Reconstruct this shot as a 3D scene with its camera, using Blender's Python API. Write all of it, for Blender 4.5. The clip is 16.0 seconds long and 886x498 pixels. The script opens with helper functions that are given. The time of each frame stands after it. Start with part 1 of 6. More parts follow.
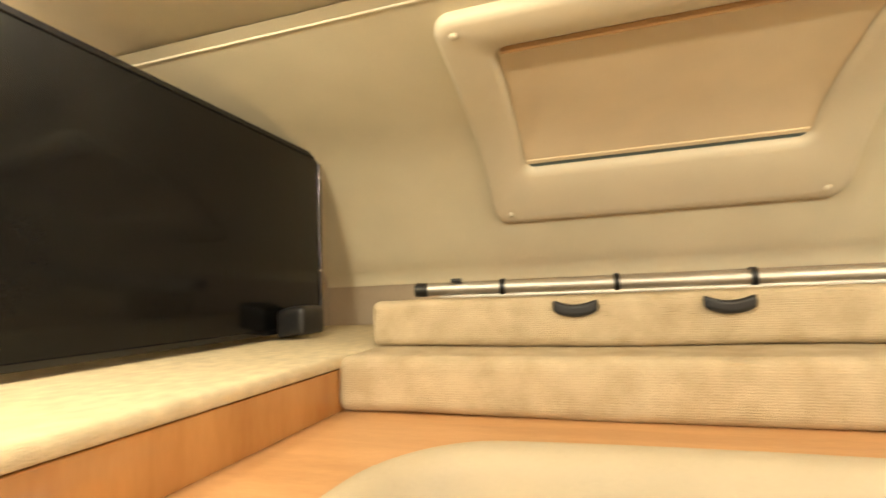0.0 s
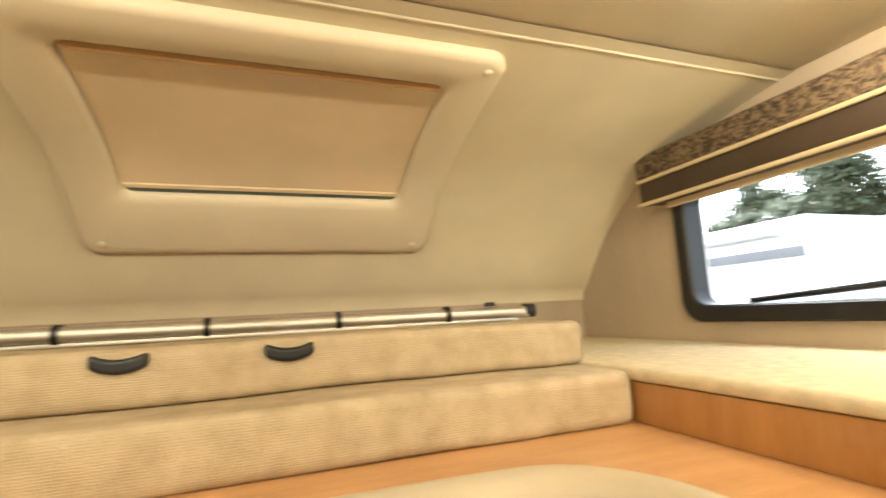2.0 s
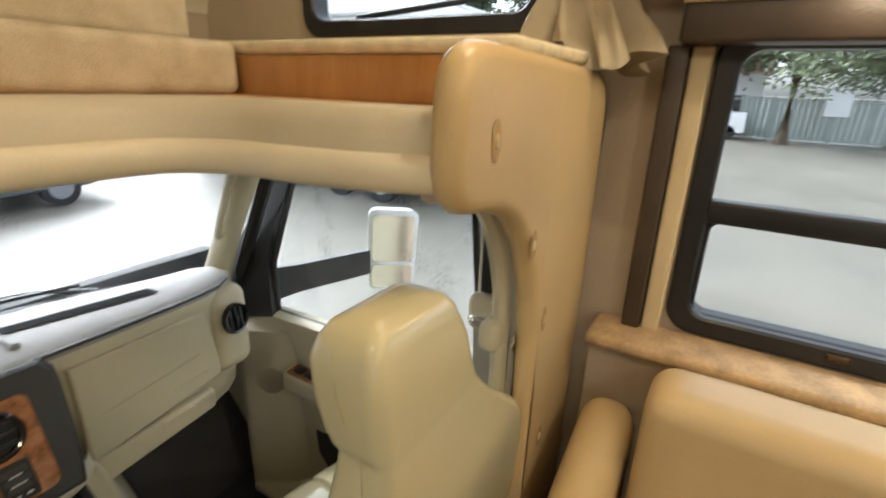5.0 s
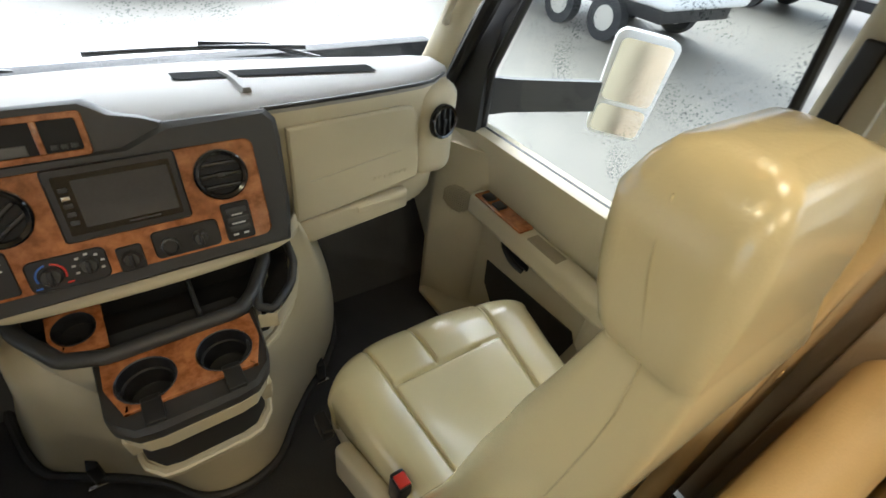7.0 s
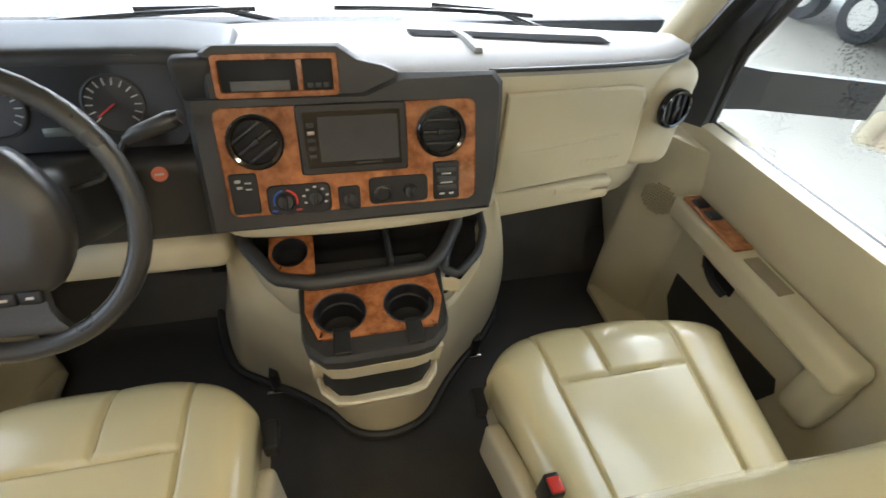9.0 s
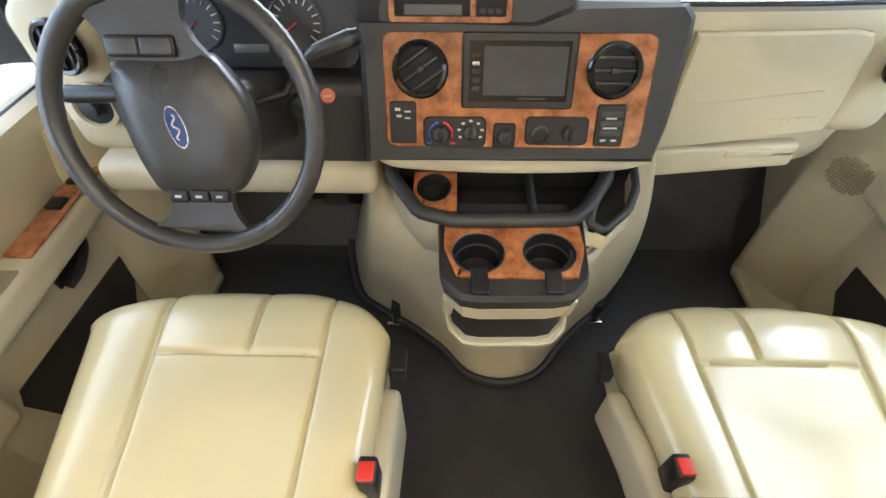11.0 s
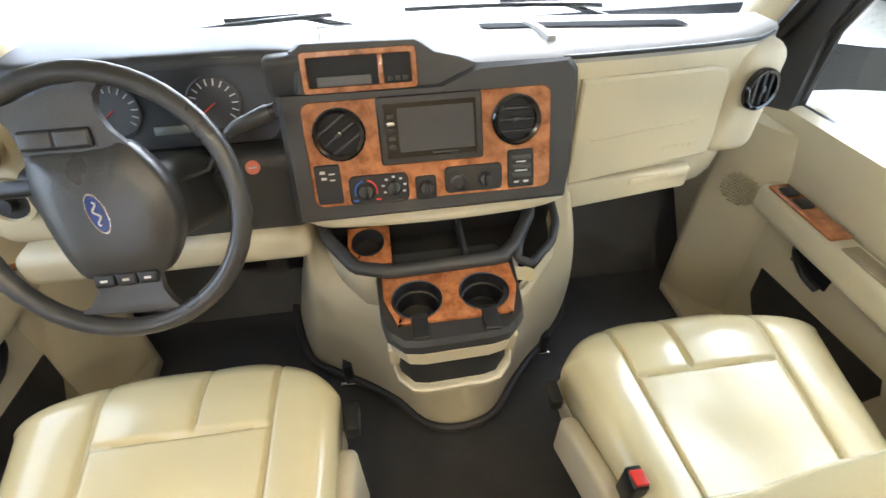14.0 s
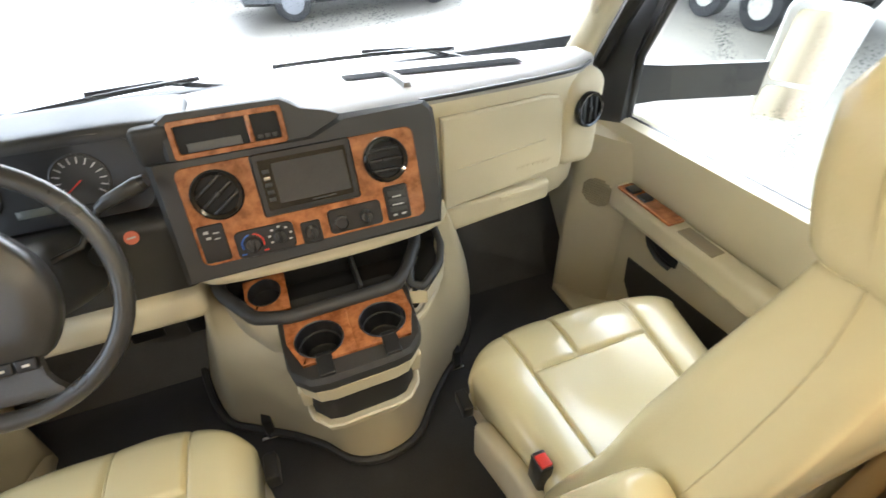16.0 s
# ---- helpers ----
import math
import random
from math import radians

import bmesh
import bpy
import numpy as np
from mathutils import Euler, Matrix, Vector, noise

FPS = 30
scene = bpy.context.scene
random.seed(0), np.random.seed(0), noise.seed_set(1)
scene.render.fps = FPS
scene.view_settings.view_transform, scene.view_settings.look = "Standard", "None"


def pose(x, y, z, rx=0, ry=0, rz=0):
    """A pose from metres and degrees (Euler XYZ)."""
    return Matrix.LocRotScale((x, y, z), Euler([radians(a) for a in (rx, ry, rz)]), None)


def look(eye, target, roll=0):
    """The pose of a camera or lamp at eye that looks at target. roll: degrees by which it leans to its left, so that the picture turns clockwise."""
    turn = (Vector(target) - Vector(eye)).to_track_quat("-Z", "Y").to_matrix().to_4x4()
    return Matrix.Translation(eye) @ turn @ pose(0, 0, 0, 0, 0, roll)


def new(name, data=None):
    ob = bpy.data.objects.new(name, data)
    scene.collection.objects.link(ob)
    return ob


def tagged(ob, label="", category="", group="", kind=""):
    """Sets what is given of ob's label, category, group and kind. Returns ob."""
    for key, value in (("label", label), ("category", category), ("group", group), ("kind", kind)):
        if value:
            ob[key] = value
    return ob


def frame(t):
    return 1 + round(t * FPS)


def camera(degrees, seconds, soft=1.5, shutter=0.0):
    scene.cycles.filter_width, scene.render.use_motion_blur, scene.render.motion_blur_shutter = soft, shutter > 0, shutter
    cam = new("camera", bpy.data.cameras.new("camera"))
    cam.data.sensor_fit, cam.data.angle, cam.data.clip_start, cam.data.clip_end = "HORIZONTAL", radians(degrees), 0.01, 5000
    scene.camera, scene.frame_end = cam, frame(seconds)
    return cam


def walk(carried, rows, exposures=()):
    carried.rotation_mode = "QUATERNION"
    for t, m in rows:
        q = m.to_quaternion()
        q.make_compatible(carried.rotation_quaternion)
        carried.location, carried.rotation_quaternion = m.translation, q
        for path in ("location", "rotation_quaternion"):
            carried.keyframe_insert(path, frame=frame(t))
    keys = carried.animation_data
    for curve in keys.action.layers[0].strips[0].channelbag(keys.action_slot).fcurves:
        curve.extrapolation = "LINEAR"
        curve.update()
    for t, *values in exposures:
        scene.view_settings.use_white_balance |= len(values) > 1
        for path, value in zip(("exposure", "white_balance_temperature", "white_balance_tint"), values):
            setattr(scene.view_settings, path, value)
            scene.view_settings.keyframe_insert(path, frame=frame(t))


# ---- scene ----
cam = camera(86.0, 16.0, shutter=0.4)
PATH = [
    (0, (-0.186, -1.024, 1.718), (-0.771, 0.88, 1.909), -2.2),
    (0.5, (-0.116, -1.027, 1.723), (-0.317, 0.945, 1.984), -2.4),
    (1, (-0.074, -1.025, 1.724), (-0.008, 0.952, 2.017), -3.3),
    (1.5, (-0.035, -1.022, 1.727), (0.218, 0.939, 2.026), -3.3),
    (2, (-0.003, -0.993, 1.734), (0.675, 0.869, 2.004), -3.0),
    (2.5, (0.017, -0.997, 1.738), (1.292, 0.53, 1.944), -2.4),
    (3, (0.028, -1.091, 1.738), (1.658, 0.05, 1.939), -1.5),
    (3.5, (-0.005, -1.189, 1.729), (1.766, -0.273, 1.875), -1.0),
    (4, (-0.004, -1.17, 1.687), (1.84, -0.398, 1.632), -2.5),
    (4.5, (-0.006, -1.122, 1.611), (1.792, -0.352, 1.197), -0.5),
    (5, (-0.022, -1.112, 1.557), (1.603, -0.152, 0.895), 1.8),
    (7.3, (0.039, -0.896, 1.411), (0.945, 0.331, 0.117), 8.6),
    (7.5, (0.031, -0.894, 1.403), (0.897, 0.359, 0.106), 8.6),
    (8, (0.012, -0.879, 1.391), (0.765, 0.433, 0.083), 7.7),
    (8.5, (-0.013, -0.853, 1.379), (0.572, 0.523, 0.051), 6.5),
    (9, (-0.041, -0.838, 1.363), (0.366, 0.57, 0.001), 5.0),
    (9.5, (-0.06, -0.836, 1.349), (0.212, 0.552, -0.066), 3.5),
    (10, (-0.074, -0.843, 1.331), (0.081, 0.487, -0.154), 2.6),
    (10.2, (-0.084, -0.841, 1.325), (0.028, 0.467, -0.183), 2.4),
    (12.3, (-0.144, -0.826, 1.313), (-0.272, 0.565, -0.119), -3.0),
    (12.5, (-0.137, -0.83, 1.312), (-0.238, 0.571, -0.112), -3.0),
    (13, (-0.124, -0.838, 1.322), (-0.14, 0.599, -0.069), -3.0),
    (13.5, (-0.105, -0.847, 1.332), (-0.028, 0.62, -0.025), -2.2),
    (14, (-0.088, -0.865, 1.339), (0.097, 0.606, -0.003), -1.4),
    (14.5, (-0.069, -0.878, 1.351), (0.221, 0.573, 0.007), -0.6),
    (15, (-0.055, -0.903, 1.355), (0.314, 0.557, 0.039), -1.2),
    (15.5, (-0.053, -0.916, 1.364), (0.347, 0.571, 0.088), -2.2),
    (16, (-0.04, -0.941, 1.389), (0.496, 0.523, 0.137), -2.1),
]
EXPOSURE = [(0.0, 0.78, 5950, 10), (1.5, 0.72, 5950, 10), (2.5, 0.3, 6150, 10), (3.5, -0.66, 6500, 10), (4.3, -0.40, 6200, 10), (5.0, -0.13, 5800, 10), (7.5, 0.13, 5750, 8), (9.0, 0.52, 5650, 9), (10.0, 0.88, 5450, 10), (12.5, 1.38, 5350, 12), (14.0, 1.24, 5500, 11), (15.0, 1.14, 5600, 10), (16.0, 1.02, 5700, 10)]
walk(cam, [(t, look(eye, target, roll)) for t, eye, target, roll in PATH], EXPOSURE)

# ---- light ----
world = bpy.data.worlds.new("overcast")
scene.world = world
world.use_nodes = True
wn = world.node_tree
sky = wn.nodes.new("ShaderNodeTexSky")
sky.sky_type, sky.sun_disc = "NISHITA", False
sky.sun_elevation, sky.sun_rotation = radians(42), radians(20)
sky.air_density, sky.dust_density, sky.ozone_density = 1.0, 4.0, 0.6
grey = wn.nodes.new("ShaderNodeHueSaturation")  # cloud cover takes most of the blue out
grey.inputs["Saturation"].default_value = 0.22
wn.links.new(sky.outputs[0], grey.inputs["Color"])
wn.links.new(grey.outputs[0], wn.nodes["Background"].inputs[0])
wn.nodes["Background"].inputs[1].default_value = 0.85
sun = new("sun", bpy.data.lights.new("sun", "SUN"))
sun.data.energy, sun.data.angle, sun.data.color = 1.0, radians(25), (1.0, 0.97, 0.93)
sun.matrix_world = look((2, 6, 9), (0, 0, 0.5))


def lamp_light(x, y, z, watts, radius=0.032, colour=(1.0, 0.85, 0.58)):
    lamp = new("lamp_light", bpy.data.lights.new("lamp_light", "POINT"))
    lamp.data.shadow_soft_size, lamp.data.energy, lamp.data.color = radius, watts, colour
    lamp.location = (x, y, z)
    return lamp


CEIL_LAMPS = {(0.83, -0.64): 4.3, (-0.83, -0.64): 4.3, (0.62, -1.05): 9.6, (-0.62, -1.05): 9.6, (0.45, -2.2): 19.0, (-0.45, -2.2): 19.0}
for (lx, ly), watts_ in CEIL_LAMPS.items():
    lamp_light(lx, ly, 2.228, watts_, 0.012)
lamp_light(0.97, -1.27, 1.745, 1.5, 0.03)

# ---- materials ----


def mat(name, colour, rough=0.5, metal=0.0, vary=0.12, scale=12.0, bump=0.05, grain=180.0, coat=0.0, second=None, spec=0.5, stretch=(1, 1, 1), spread=0.09):
    """Principled with two scales of noise: large drift of colour, and fine grain with relief."""
    m = bpy.data.materials.new(name)
    m.use_nodes = True
    nt = m.node_tree
    b = nt.nodes["Principled BSDF"]
    tc = nt.nodes.new("ShaderNodeTexCoord")
    mp = nt.nodes.new("ShaderNodeMapping")
    mp.inputs["Scale"].default_value = stretch
    nt.links.new(tc.outputs["Object"], mp.inputs[0])
    n1 = nt.nodes.new("ShaderNodeTexNoise")
    n1.inputs["Scale"].default_value, n1.inputs["Detail"].default_value = scale, 6
    n2 = nt.nodes.new("ShaderNodeTexNoise")
    n2.inputs["Scale"].default_value, n2.inputs["Detail"].default_value = grain, 3
    nt.links.new(mp.outputs[0], n1.inputs[0])
    nt.links.new(mp.outputs[0], n2.inputs[0])
    mixn = nt.nodes.new("ShaderNodeMath")
    mixn.operation = "MULTIPLY_ADD"
    nt.links.new(n2.outputs[0], mixn.inputs[0])
    mixn.inputs[1].default_value = 0.4
    nt.links.new(n1.outputs[0], mixn.inputs[2])
    ramp = nt.nodes.new("ShaderNodeValToRGB")
    c = np.array(colour)
    s = np.array(second) if second else c * (1 - vary)
    t = c if second else np.minimum(c * (1 + vary * 0.6), 1)
    ramp.color_ramp.elements[0].position, ramp.color_ramp.elements[1].position = 0.5, 0.92
    ramp.color_ramp.elements[0].color, ramp.color_ramp.elements[1].color = (*s, 1), (*t, 1)
    nt.links.new(mixn.outputs[0], ramp.inputs[0])
    nt.links.new(ramp.outputs[0], b.inputs["Base Color"])
    rr = nt.nodes.new("ShaderNodeMapRange")
    rr.inputs[3].default_value, rr.inputs[4].default_value = max(rough - spread, 0.02), min(rough + spread, 1)
    nt.links.new(n1.outputs[0], rr.inputs[0])
    nt.links.new(rr.outputs[0], b.inputs["Roughness"])
    b.inputs["Metallic"].default_value, b.inputs["Coat Weight"].default_value = metal, coat
    b.inputs["Specular IOR Level"].default_value = spec
    b.inputs["Coat Roughness"].default_value = 0.08
    if bump:
        bp = nt.nodes.new("ShaderNodeBump")
        bp.inputs["Strength"].default_value, bp.inputs["Distance"].default_value = min(bump * 4, 1), 0.002
        nt.links.new(n2.outputs[0], bp.inputs["Height"])
        nt.links.new(bp.outputs[0], b.inputs["Normal"])
    return m


def glow(name, colour, strength):
    m = bpy.data.materials.new(name)
    m.use_nodes = True
    b = m.node_tree.nodes["Principled BSDF"]
    b.inputs["Base Color"].default_value = (*colour, 1)
    b.inputs["Emission Color"].default_value, b.inputs["Emission Strength"].default_value = (*colour, 1), strength
    return m


def glass_mat(name, tint=(0.95, 0.97, 0.96), rough=0.0, drops=0.0):
    m = bpy.data.materials.new(name)
    m.use_nodes = True
    nt = m.node_tree
    for n in [n for n in nt.nodes if n.type == "BSDF_PRINCIPLED"]:
        nt.nodes.remove(n)
    out = [n for n in nt.nodes if n.type == "OUTPUT_MATERIAL"][0]
    tr, gl = nt.nodes.new("ShaderNodeBsdfTransparent"), nt.nodes.new("ShaderNodeBsdfGlossy")
    tr.inputs[0].default_value, gl.inputs["Roughness"].default_value = (*tint, 1), rough
    mx = nt.nodes.new("ShaderNodeMixShader")
    lw = nt.nodes.new("ShaderNodeLayerWeight")
    lw.inputs[0].default_value = 0.5
    pw = nt.nodes.new("ShaderNodeMath")
    pw.operation = "POWER"
    pw.inputs[1].default_value = 5
    mr = nt.nodes.new("ShaderNodeMapRange")
    mr.inputs[3].default_value, mr.inputs[4].default_value = 0.02, 0.5
    nt.links.new(lw.outputs["Facing"], pw.inputs[0])
    nt.links.new(pw.outputs[0], mr.inputs[0])
    nt.links.new(mr.outputs[0], mx.inputs[0])
    nt.links.new(tr.outputs[0], mx.inputs[1])
    nt.links.new(gl.outputs[0], mx.inputs[2])
    last = mx
    if drops:
        # rain drops: small voronoi cells scatter a little light
        tc = nt.nodes.new("ShaderNodeTexCoord")
        vo, no = nt.nodes.new("ShaderNodeTexVoronoi"), nt.nodes.new("ShaderNodeTexNoise")
        vo.inputs["Scale"].default_value, no.inputs["Scale"].default_value = 130, 7
        nt.links.new(tc.outputs["Object"], vo.inputs[0])
        nt.links.new(tc.outputs["Object"], no.inputs[0])
        sub = nt.nodes.new("ShaderNodeMath")
        sub.operation = "SUBTRACT"
        nt.links.new(no.outputs[0], sub.inputs[0])
        nt.links.new(vo.outputs["Distance"], sub.inputs[1])
        lim = nt.nodes.new("ShaderNodeMapRange")
        lim.inputs[1].default_value, lim.inputs[2].default_value = drops, drops + 0.06
        lim.inputs[4].default_value = 0.8
        nt.links.new(sub.outputs[0], lim.inputs[0])
        df = nt.nodes.new("ShaderNodeBsdfTransparent")
        df.inputs[0].default_value = (0.40, 0.45, 0.45, 1)
        m2 = nt.nodes.new("ShaderNodeMixShader")
        nt.links.new(lim.outputs[0], m2.inputs[0])
        nt.links.new(mx.outputs[0], m2.inputs[1])
        nt.links.new(df.outputs[0], m2.inputs[2])
        last = m2
    nt.links.new(last.outputs[0], out.inputs[0])
    return m


def wood_mat(name, c1, c2, along=(1, 1, 1), rough=0.3, coat=0.4, scale=9.0):
    m = mat(name, c2, rough, 0, 0.2, scale, 0.012, 60, coat, second=c1, stretch=along)
    return m


def damask_mat(name):
    m = bpy.data.materials.new(name)
    m.use_nodes = True
    nt = m.node_tree
    b = nt.nodes["Principled BSDF"]
    tc = nt.nodes.new("ShaderNodeTexCoord")
    n = nt.nodes.new("ShaderNodeTexNoise")
    n.inputs["Scale"].default_value, n.inputs["Detail"].default_value, n.inputs["Distortion"].default_value = 64, 1.5, 2.0
    nt.links.new(tc.outputs["Object"], n.inputs[0])
    r = nt.nodes.new("ShaderNodeValToRGB")
    r.color_ramp.elements[0].position, r.color_ramp.elements[1].position = 0.47, 0.53
    r.color_ramp.elements[0].color, r.color_ramp.elements[1].color = (0.035, 0.022, 0.014, 1), (0.20, 0.14, 0.08, 1)
    nt.links.new(n.outputs[0], r.inputs[0])
    nt.links.new(r.outputs[0], b.inputs["Base Color"])
    b.inputs["Roughness"].default_value = 0.55
    bp = nt.nodes.new("ShaderNodeBump")
    bp.inputs["Strength"].default_value, bp.inputs["Distance"].default_value = 0.4, 0.002
    nt.links.new(n.outputs[0], bp.inputs["Height"])
    nt.links.new(bp.outputs[0], b.inputs["Normal"])
    return m


def ribbed_mat(name, colour, dark):
    """Corded upholstery: fine horizontal ribs with a mottled pile."""
    m = mat(name, colour, 0.95, 0, 0.2, 20, 0.3, 420, second=dark, spec=0.15)
    nt = m.node_tree
    tc = [n for n in nt.nodes if n.type == "TEX_COORD"][0]
    wv = nt.nodes.new("ShaderNodeTexWave")
    wv.bands_direction = "Z"
    wv.inputs["Scale"].default_value, wv.inputs["Distortion"].default_value = 85, 2.5
    wv.inputs["Detail"].default_value, wv.inputs["Detail Scale"].default_value = 2, 3
    nt.links.new(tc.outputs["Object"], wv.inputs[0])
    bp = [n for n in nt.nodes if n.type == "BUMP"][0]
    b2 = nt.nodes.new("ShaderNodeBump")
    b2.inputs["Strength"].default_value, b2.inputs["Distance"].default_value = 0.28, 0.0015
    nt.links.new(wv.outputs[0], b2.inputs["Height"])
    nt.links.new(bp.outputs[0], b2.inputs["Normal"])
    nt.links.new(b2.outputs[0], nt.nodes["Principled BSDF"].inputs["Normal"])
    return m


LINER = mat("padded_liner", (0.69, 0.62, 0.44), 0.75, vary=0.06, scale=5, bump=0.05, grain=260)
CEIL = mat("ceiling_vinyl", (0.70, 0.63, 0.47), 0.6, vary=0.05, scale=4, bump=0.04, grain=300)
WALL = mat("wall_vinyl", (0.46, 0.375, 0.27), 0.6, vary=0.1, scale=6, bump=0.06, grain=220, stretch=(1, 1, 0.3))
PLASTIC = mat("cream_plastic", (0.72, 0.64, 0.47), 0.42, vary=0.04, scale=6, bump=0.01, grain=200)
SHADE = mat("tan_shade", (0.73, 0.60, 0.40), 0.85, vary=0.08, scale=5, bump=0.05, grain=400)
CORD = ribbed_mat("corded_cloth", (0.58, 0.485, 0.33), (0.43, 0.345, 0.22))
FLEECE = mat("mattress_cloth", (0.70, 0.60, 0.40), 0.95, vary=0.16, scale=40, bump=0.25, grain=500, spec=0.1)
PLY = wood_mat("varnished_ply", (0.48, 0.26, 0.105), (0.62, 0.36, 0.165), (1, 6, 6), 0.45, 0.15, 4)
MAPLE = wood_mat("honey_maple", (0.36, 0.165, 0.045), (0.47, 0.238, 0.075), (5, 5, 0.6), 0.2, 0.45, 4)
BURL = mat("burl_wood", (0.46, 0.18, 0.062), 0.22, vary=0.3, scale=34, bump=0.0, grain=110, coat=0.8, second=(0.20, 0.062, 0.018))
LEATHER = mat("cab_leather", (0.575, 0.51, 0.305), 0.25, vary=0.012, scale=2.5, bump=0.035, grain=320, coat=0.35, spec=0.55, spread=0.015)
TANVINYL = mat("tan_vinyl", (0.57, 0.41, 0.195), 0.38, vary=0.08, scale=5, bump=0.03, grain=260)
BEIGE = mat("beige_plastic", (0.52, 0.465, 0.325), 0.5, vary=0.05, scale=5, bump=0.05, grain=420)
DASHTOP = mat("dash_top_plastic", (0.29, 0.283, 0.265), 0.62, vary=0.05, scale=5, bump=0.05, grain=420)
CHAR = mat("charcoal_plastic", (0.033, 0.033, 0.033), 0.5, vary=0.1, scale=6, bump=0.05, grain=420)
BLACK = mat("black_plastic", (0.012, 0.012, 0.013), 0.4, vary=0.2, scale=10, bump=0.03, grain=300)
# near-black that carries the shade of bins, trays and hollows in its colour
PIT = mat("recess_shade_black", (0.008, 0.008, 0.008), 0.7, vary=0.2, bump=0.02)
# dull black that stands for the shade inside uncut dash-top slots
SLOT_SHADE = mat("matt_black_slot_shade", (0.012, 0.012, 0.012), 0.95, vary=0.2, bump=0.1, spec=0.05)
RUBBER = mat("black_rubber", (0.030, 0.028, 0.026), 0.55, vary=0.3, scale=8, bump=0.12, grain=150)
GLOSS = mat("gloss_black", (0.006, 0.006, 0.007), 0.08, vary=0.2, bump=0.0, spec=0.6)
SCREEN = mat("display_glass", (0.02, 0.022, 0.025), 0.06, vary=0.1, bump=0.0)
WHEELVINYL = mat("wheel_vinyl", (0.045, 0.045, 0.044), 0.30, vary=0.12, scale=6, bump=0.06, grain=420)
TVGLASS = mat("tv_glass", (0.006, 0.006, 0.006), 0.12, vary=0.1, bump=0.0, spec=0.22)
CHROME = mat("chrome", (0.75, 0.75, 0.75), 0.15, 1.0, vary=0.05, bump=0.0)
STEEL = mat("brushed_aluminium", (0.66, 0.63, 0.57), 0.5, 1.0, vary=0.1, scale=8, bump=0.03, grain=120)
BRONZE = mat("dark_bronze", (0.10, 0.065, 0.035), 0.3, 0.9, vary=0.2, bump=0.02)
BROWN = mat("dark_brown_vinyl", (0.055, 0.036, 0.022), 0.45, vary=0.2, bump=0.08, grain=160)
PIPING = mat("cream_piping", (0.62, 0.50, 0.30), 0.7, vary=0.05, bump=0.04)
CURTAIN = mat("curtain_cloth", (0.32, 0.255, 0.16), 0.6, vary=0.15, scale=14, bump=0.1, grain=380)
DAMASK = damask_mat("damask")
RED = mat("red_plastic", (0.62, 0.035, 0.02), 0.35, vary=0.05, bump=0.0)
WHITEINK = mat("white_ink", (0.5, 0.5, 0.5), 0.6, vary=0.03, bump=0)
BLUEINK = mat("blue_ink", (0.03, 0.12, 0.5), 0.5, vary=0.03, bump=0)
GLASS = glass_mat("window_glass")
WET = glass_mat("wet_glass", drops=0.24)
DAMP = glass_mat("damp_glass", drops=0.31)
LAMPGLOW = glow("lamp_diffuser", (1.0, 0.72, 0.40), 9)
ASPHALT = mat("wet_asphalt", (0.140, 0.128, 0.100), 0.55, vary=0.25, scale=0.6, bump=0.15, grain=40)
WHITEPAINT = mat("white_gelcoat", (0.80, 0.80, 0.80), 0.3, vary=0.04, scale=2, bump=0.0, coat=0.3)
GREYPAINT = mat("grey_paint", (0.22, 0.22, 0.23), 0.4, vary=0.1, scale=2, bump=0.0)
BARK = mat("bark", (0.10, 0.075, 0.05), 0.9, vary=0.4, scale=6, bump=0.3, grain=30)
LEAF = mat("leaves", (0.10, 0.125, 0.06), 0.7, vary=0.5, scale=3, bump=0.0)
TYRE = mat("tyre", (0.02, 0.02, 0.02), 0.8, vary=0.2, bump=0.1)
FENCE = mat("fence_metal", (0.26, 0.29, 0.27), 0.5, vary=0.1, scale=2, bump=0.05, grain=30)

# ---- mesh helpers ----


def thing(name, label, category, group="", at=(0, 0, 0)):
    ob = new(name)
    ob.location = at
    ob.empty_display_size = 0.05
    return tagged(ob, label, category, group)


def part(name, bm, material, parent=None, label="", smooth=40):
    bmesh.ops.recalc_face_normals(bm, faces=bm.faces)
    me = bpy.data.meshes.new(name)
    bm.to_mesh(me)
    bm.free()
    me.materials.append(material)
    if smooth:
        me.polygons.foreach_set("use_smooth", [True] * len(me.polygons))
        me.set_sharp_from_angle(angle=radians(smooth))
    ob = new(name, me)
    if parent is not None:
        ob.parent = parent
        p, chain = parent, Matrix()
        while p is not None:
            chain = p.matrix_basis @ chain
            p = p.parent
        ob.matrix_basis = chain.inverted()
    if label:
        ob["label"] = label
    return ob


def structure(name, bm, material, label, smooth=40):
    return tagged(part(name, bm, material, None, smooth=smooth), label, name.rstrip("_0123456789").replace("_", " "), kind="structure")


def spread(h, r, m, k):
    r = min(r, h * 0.98)
    a = [-h + r * (1 - math.cos(i / k * math.pi / 2)) for i in range(k)]
    mid = [-h + r + (2 * h - 2 * r) * i / m for i in range(m + 1)]
    return a + mid + [-v for v in reversed(a)]


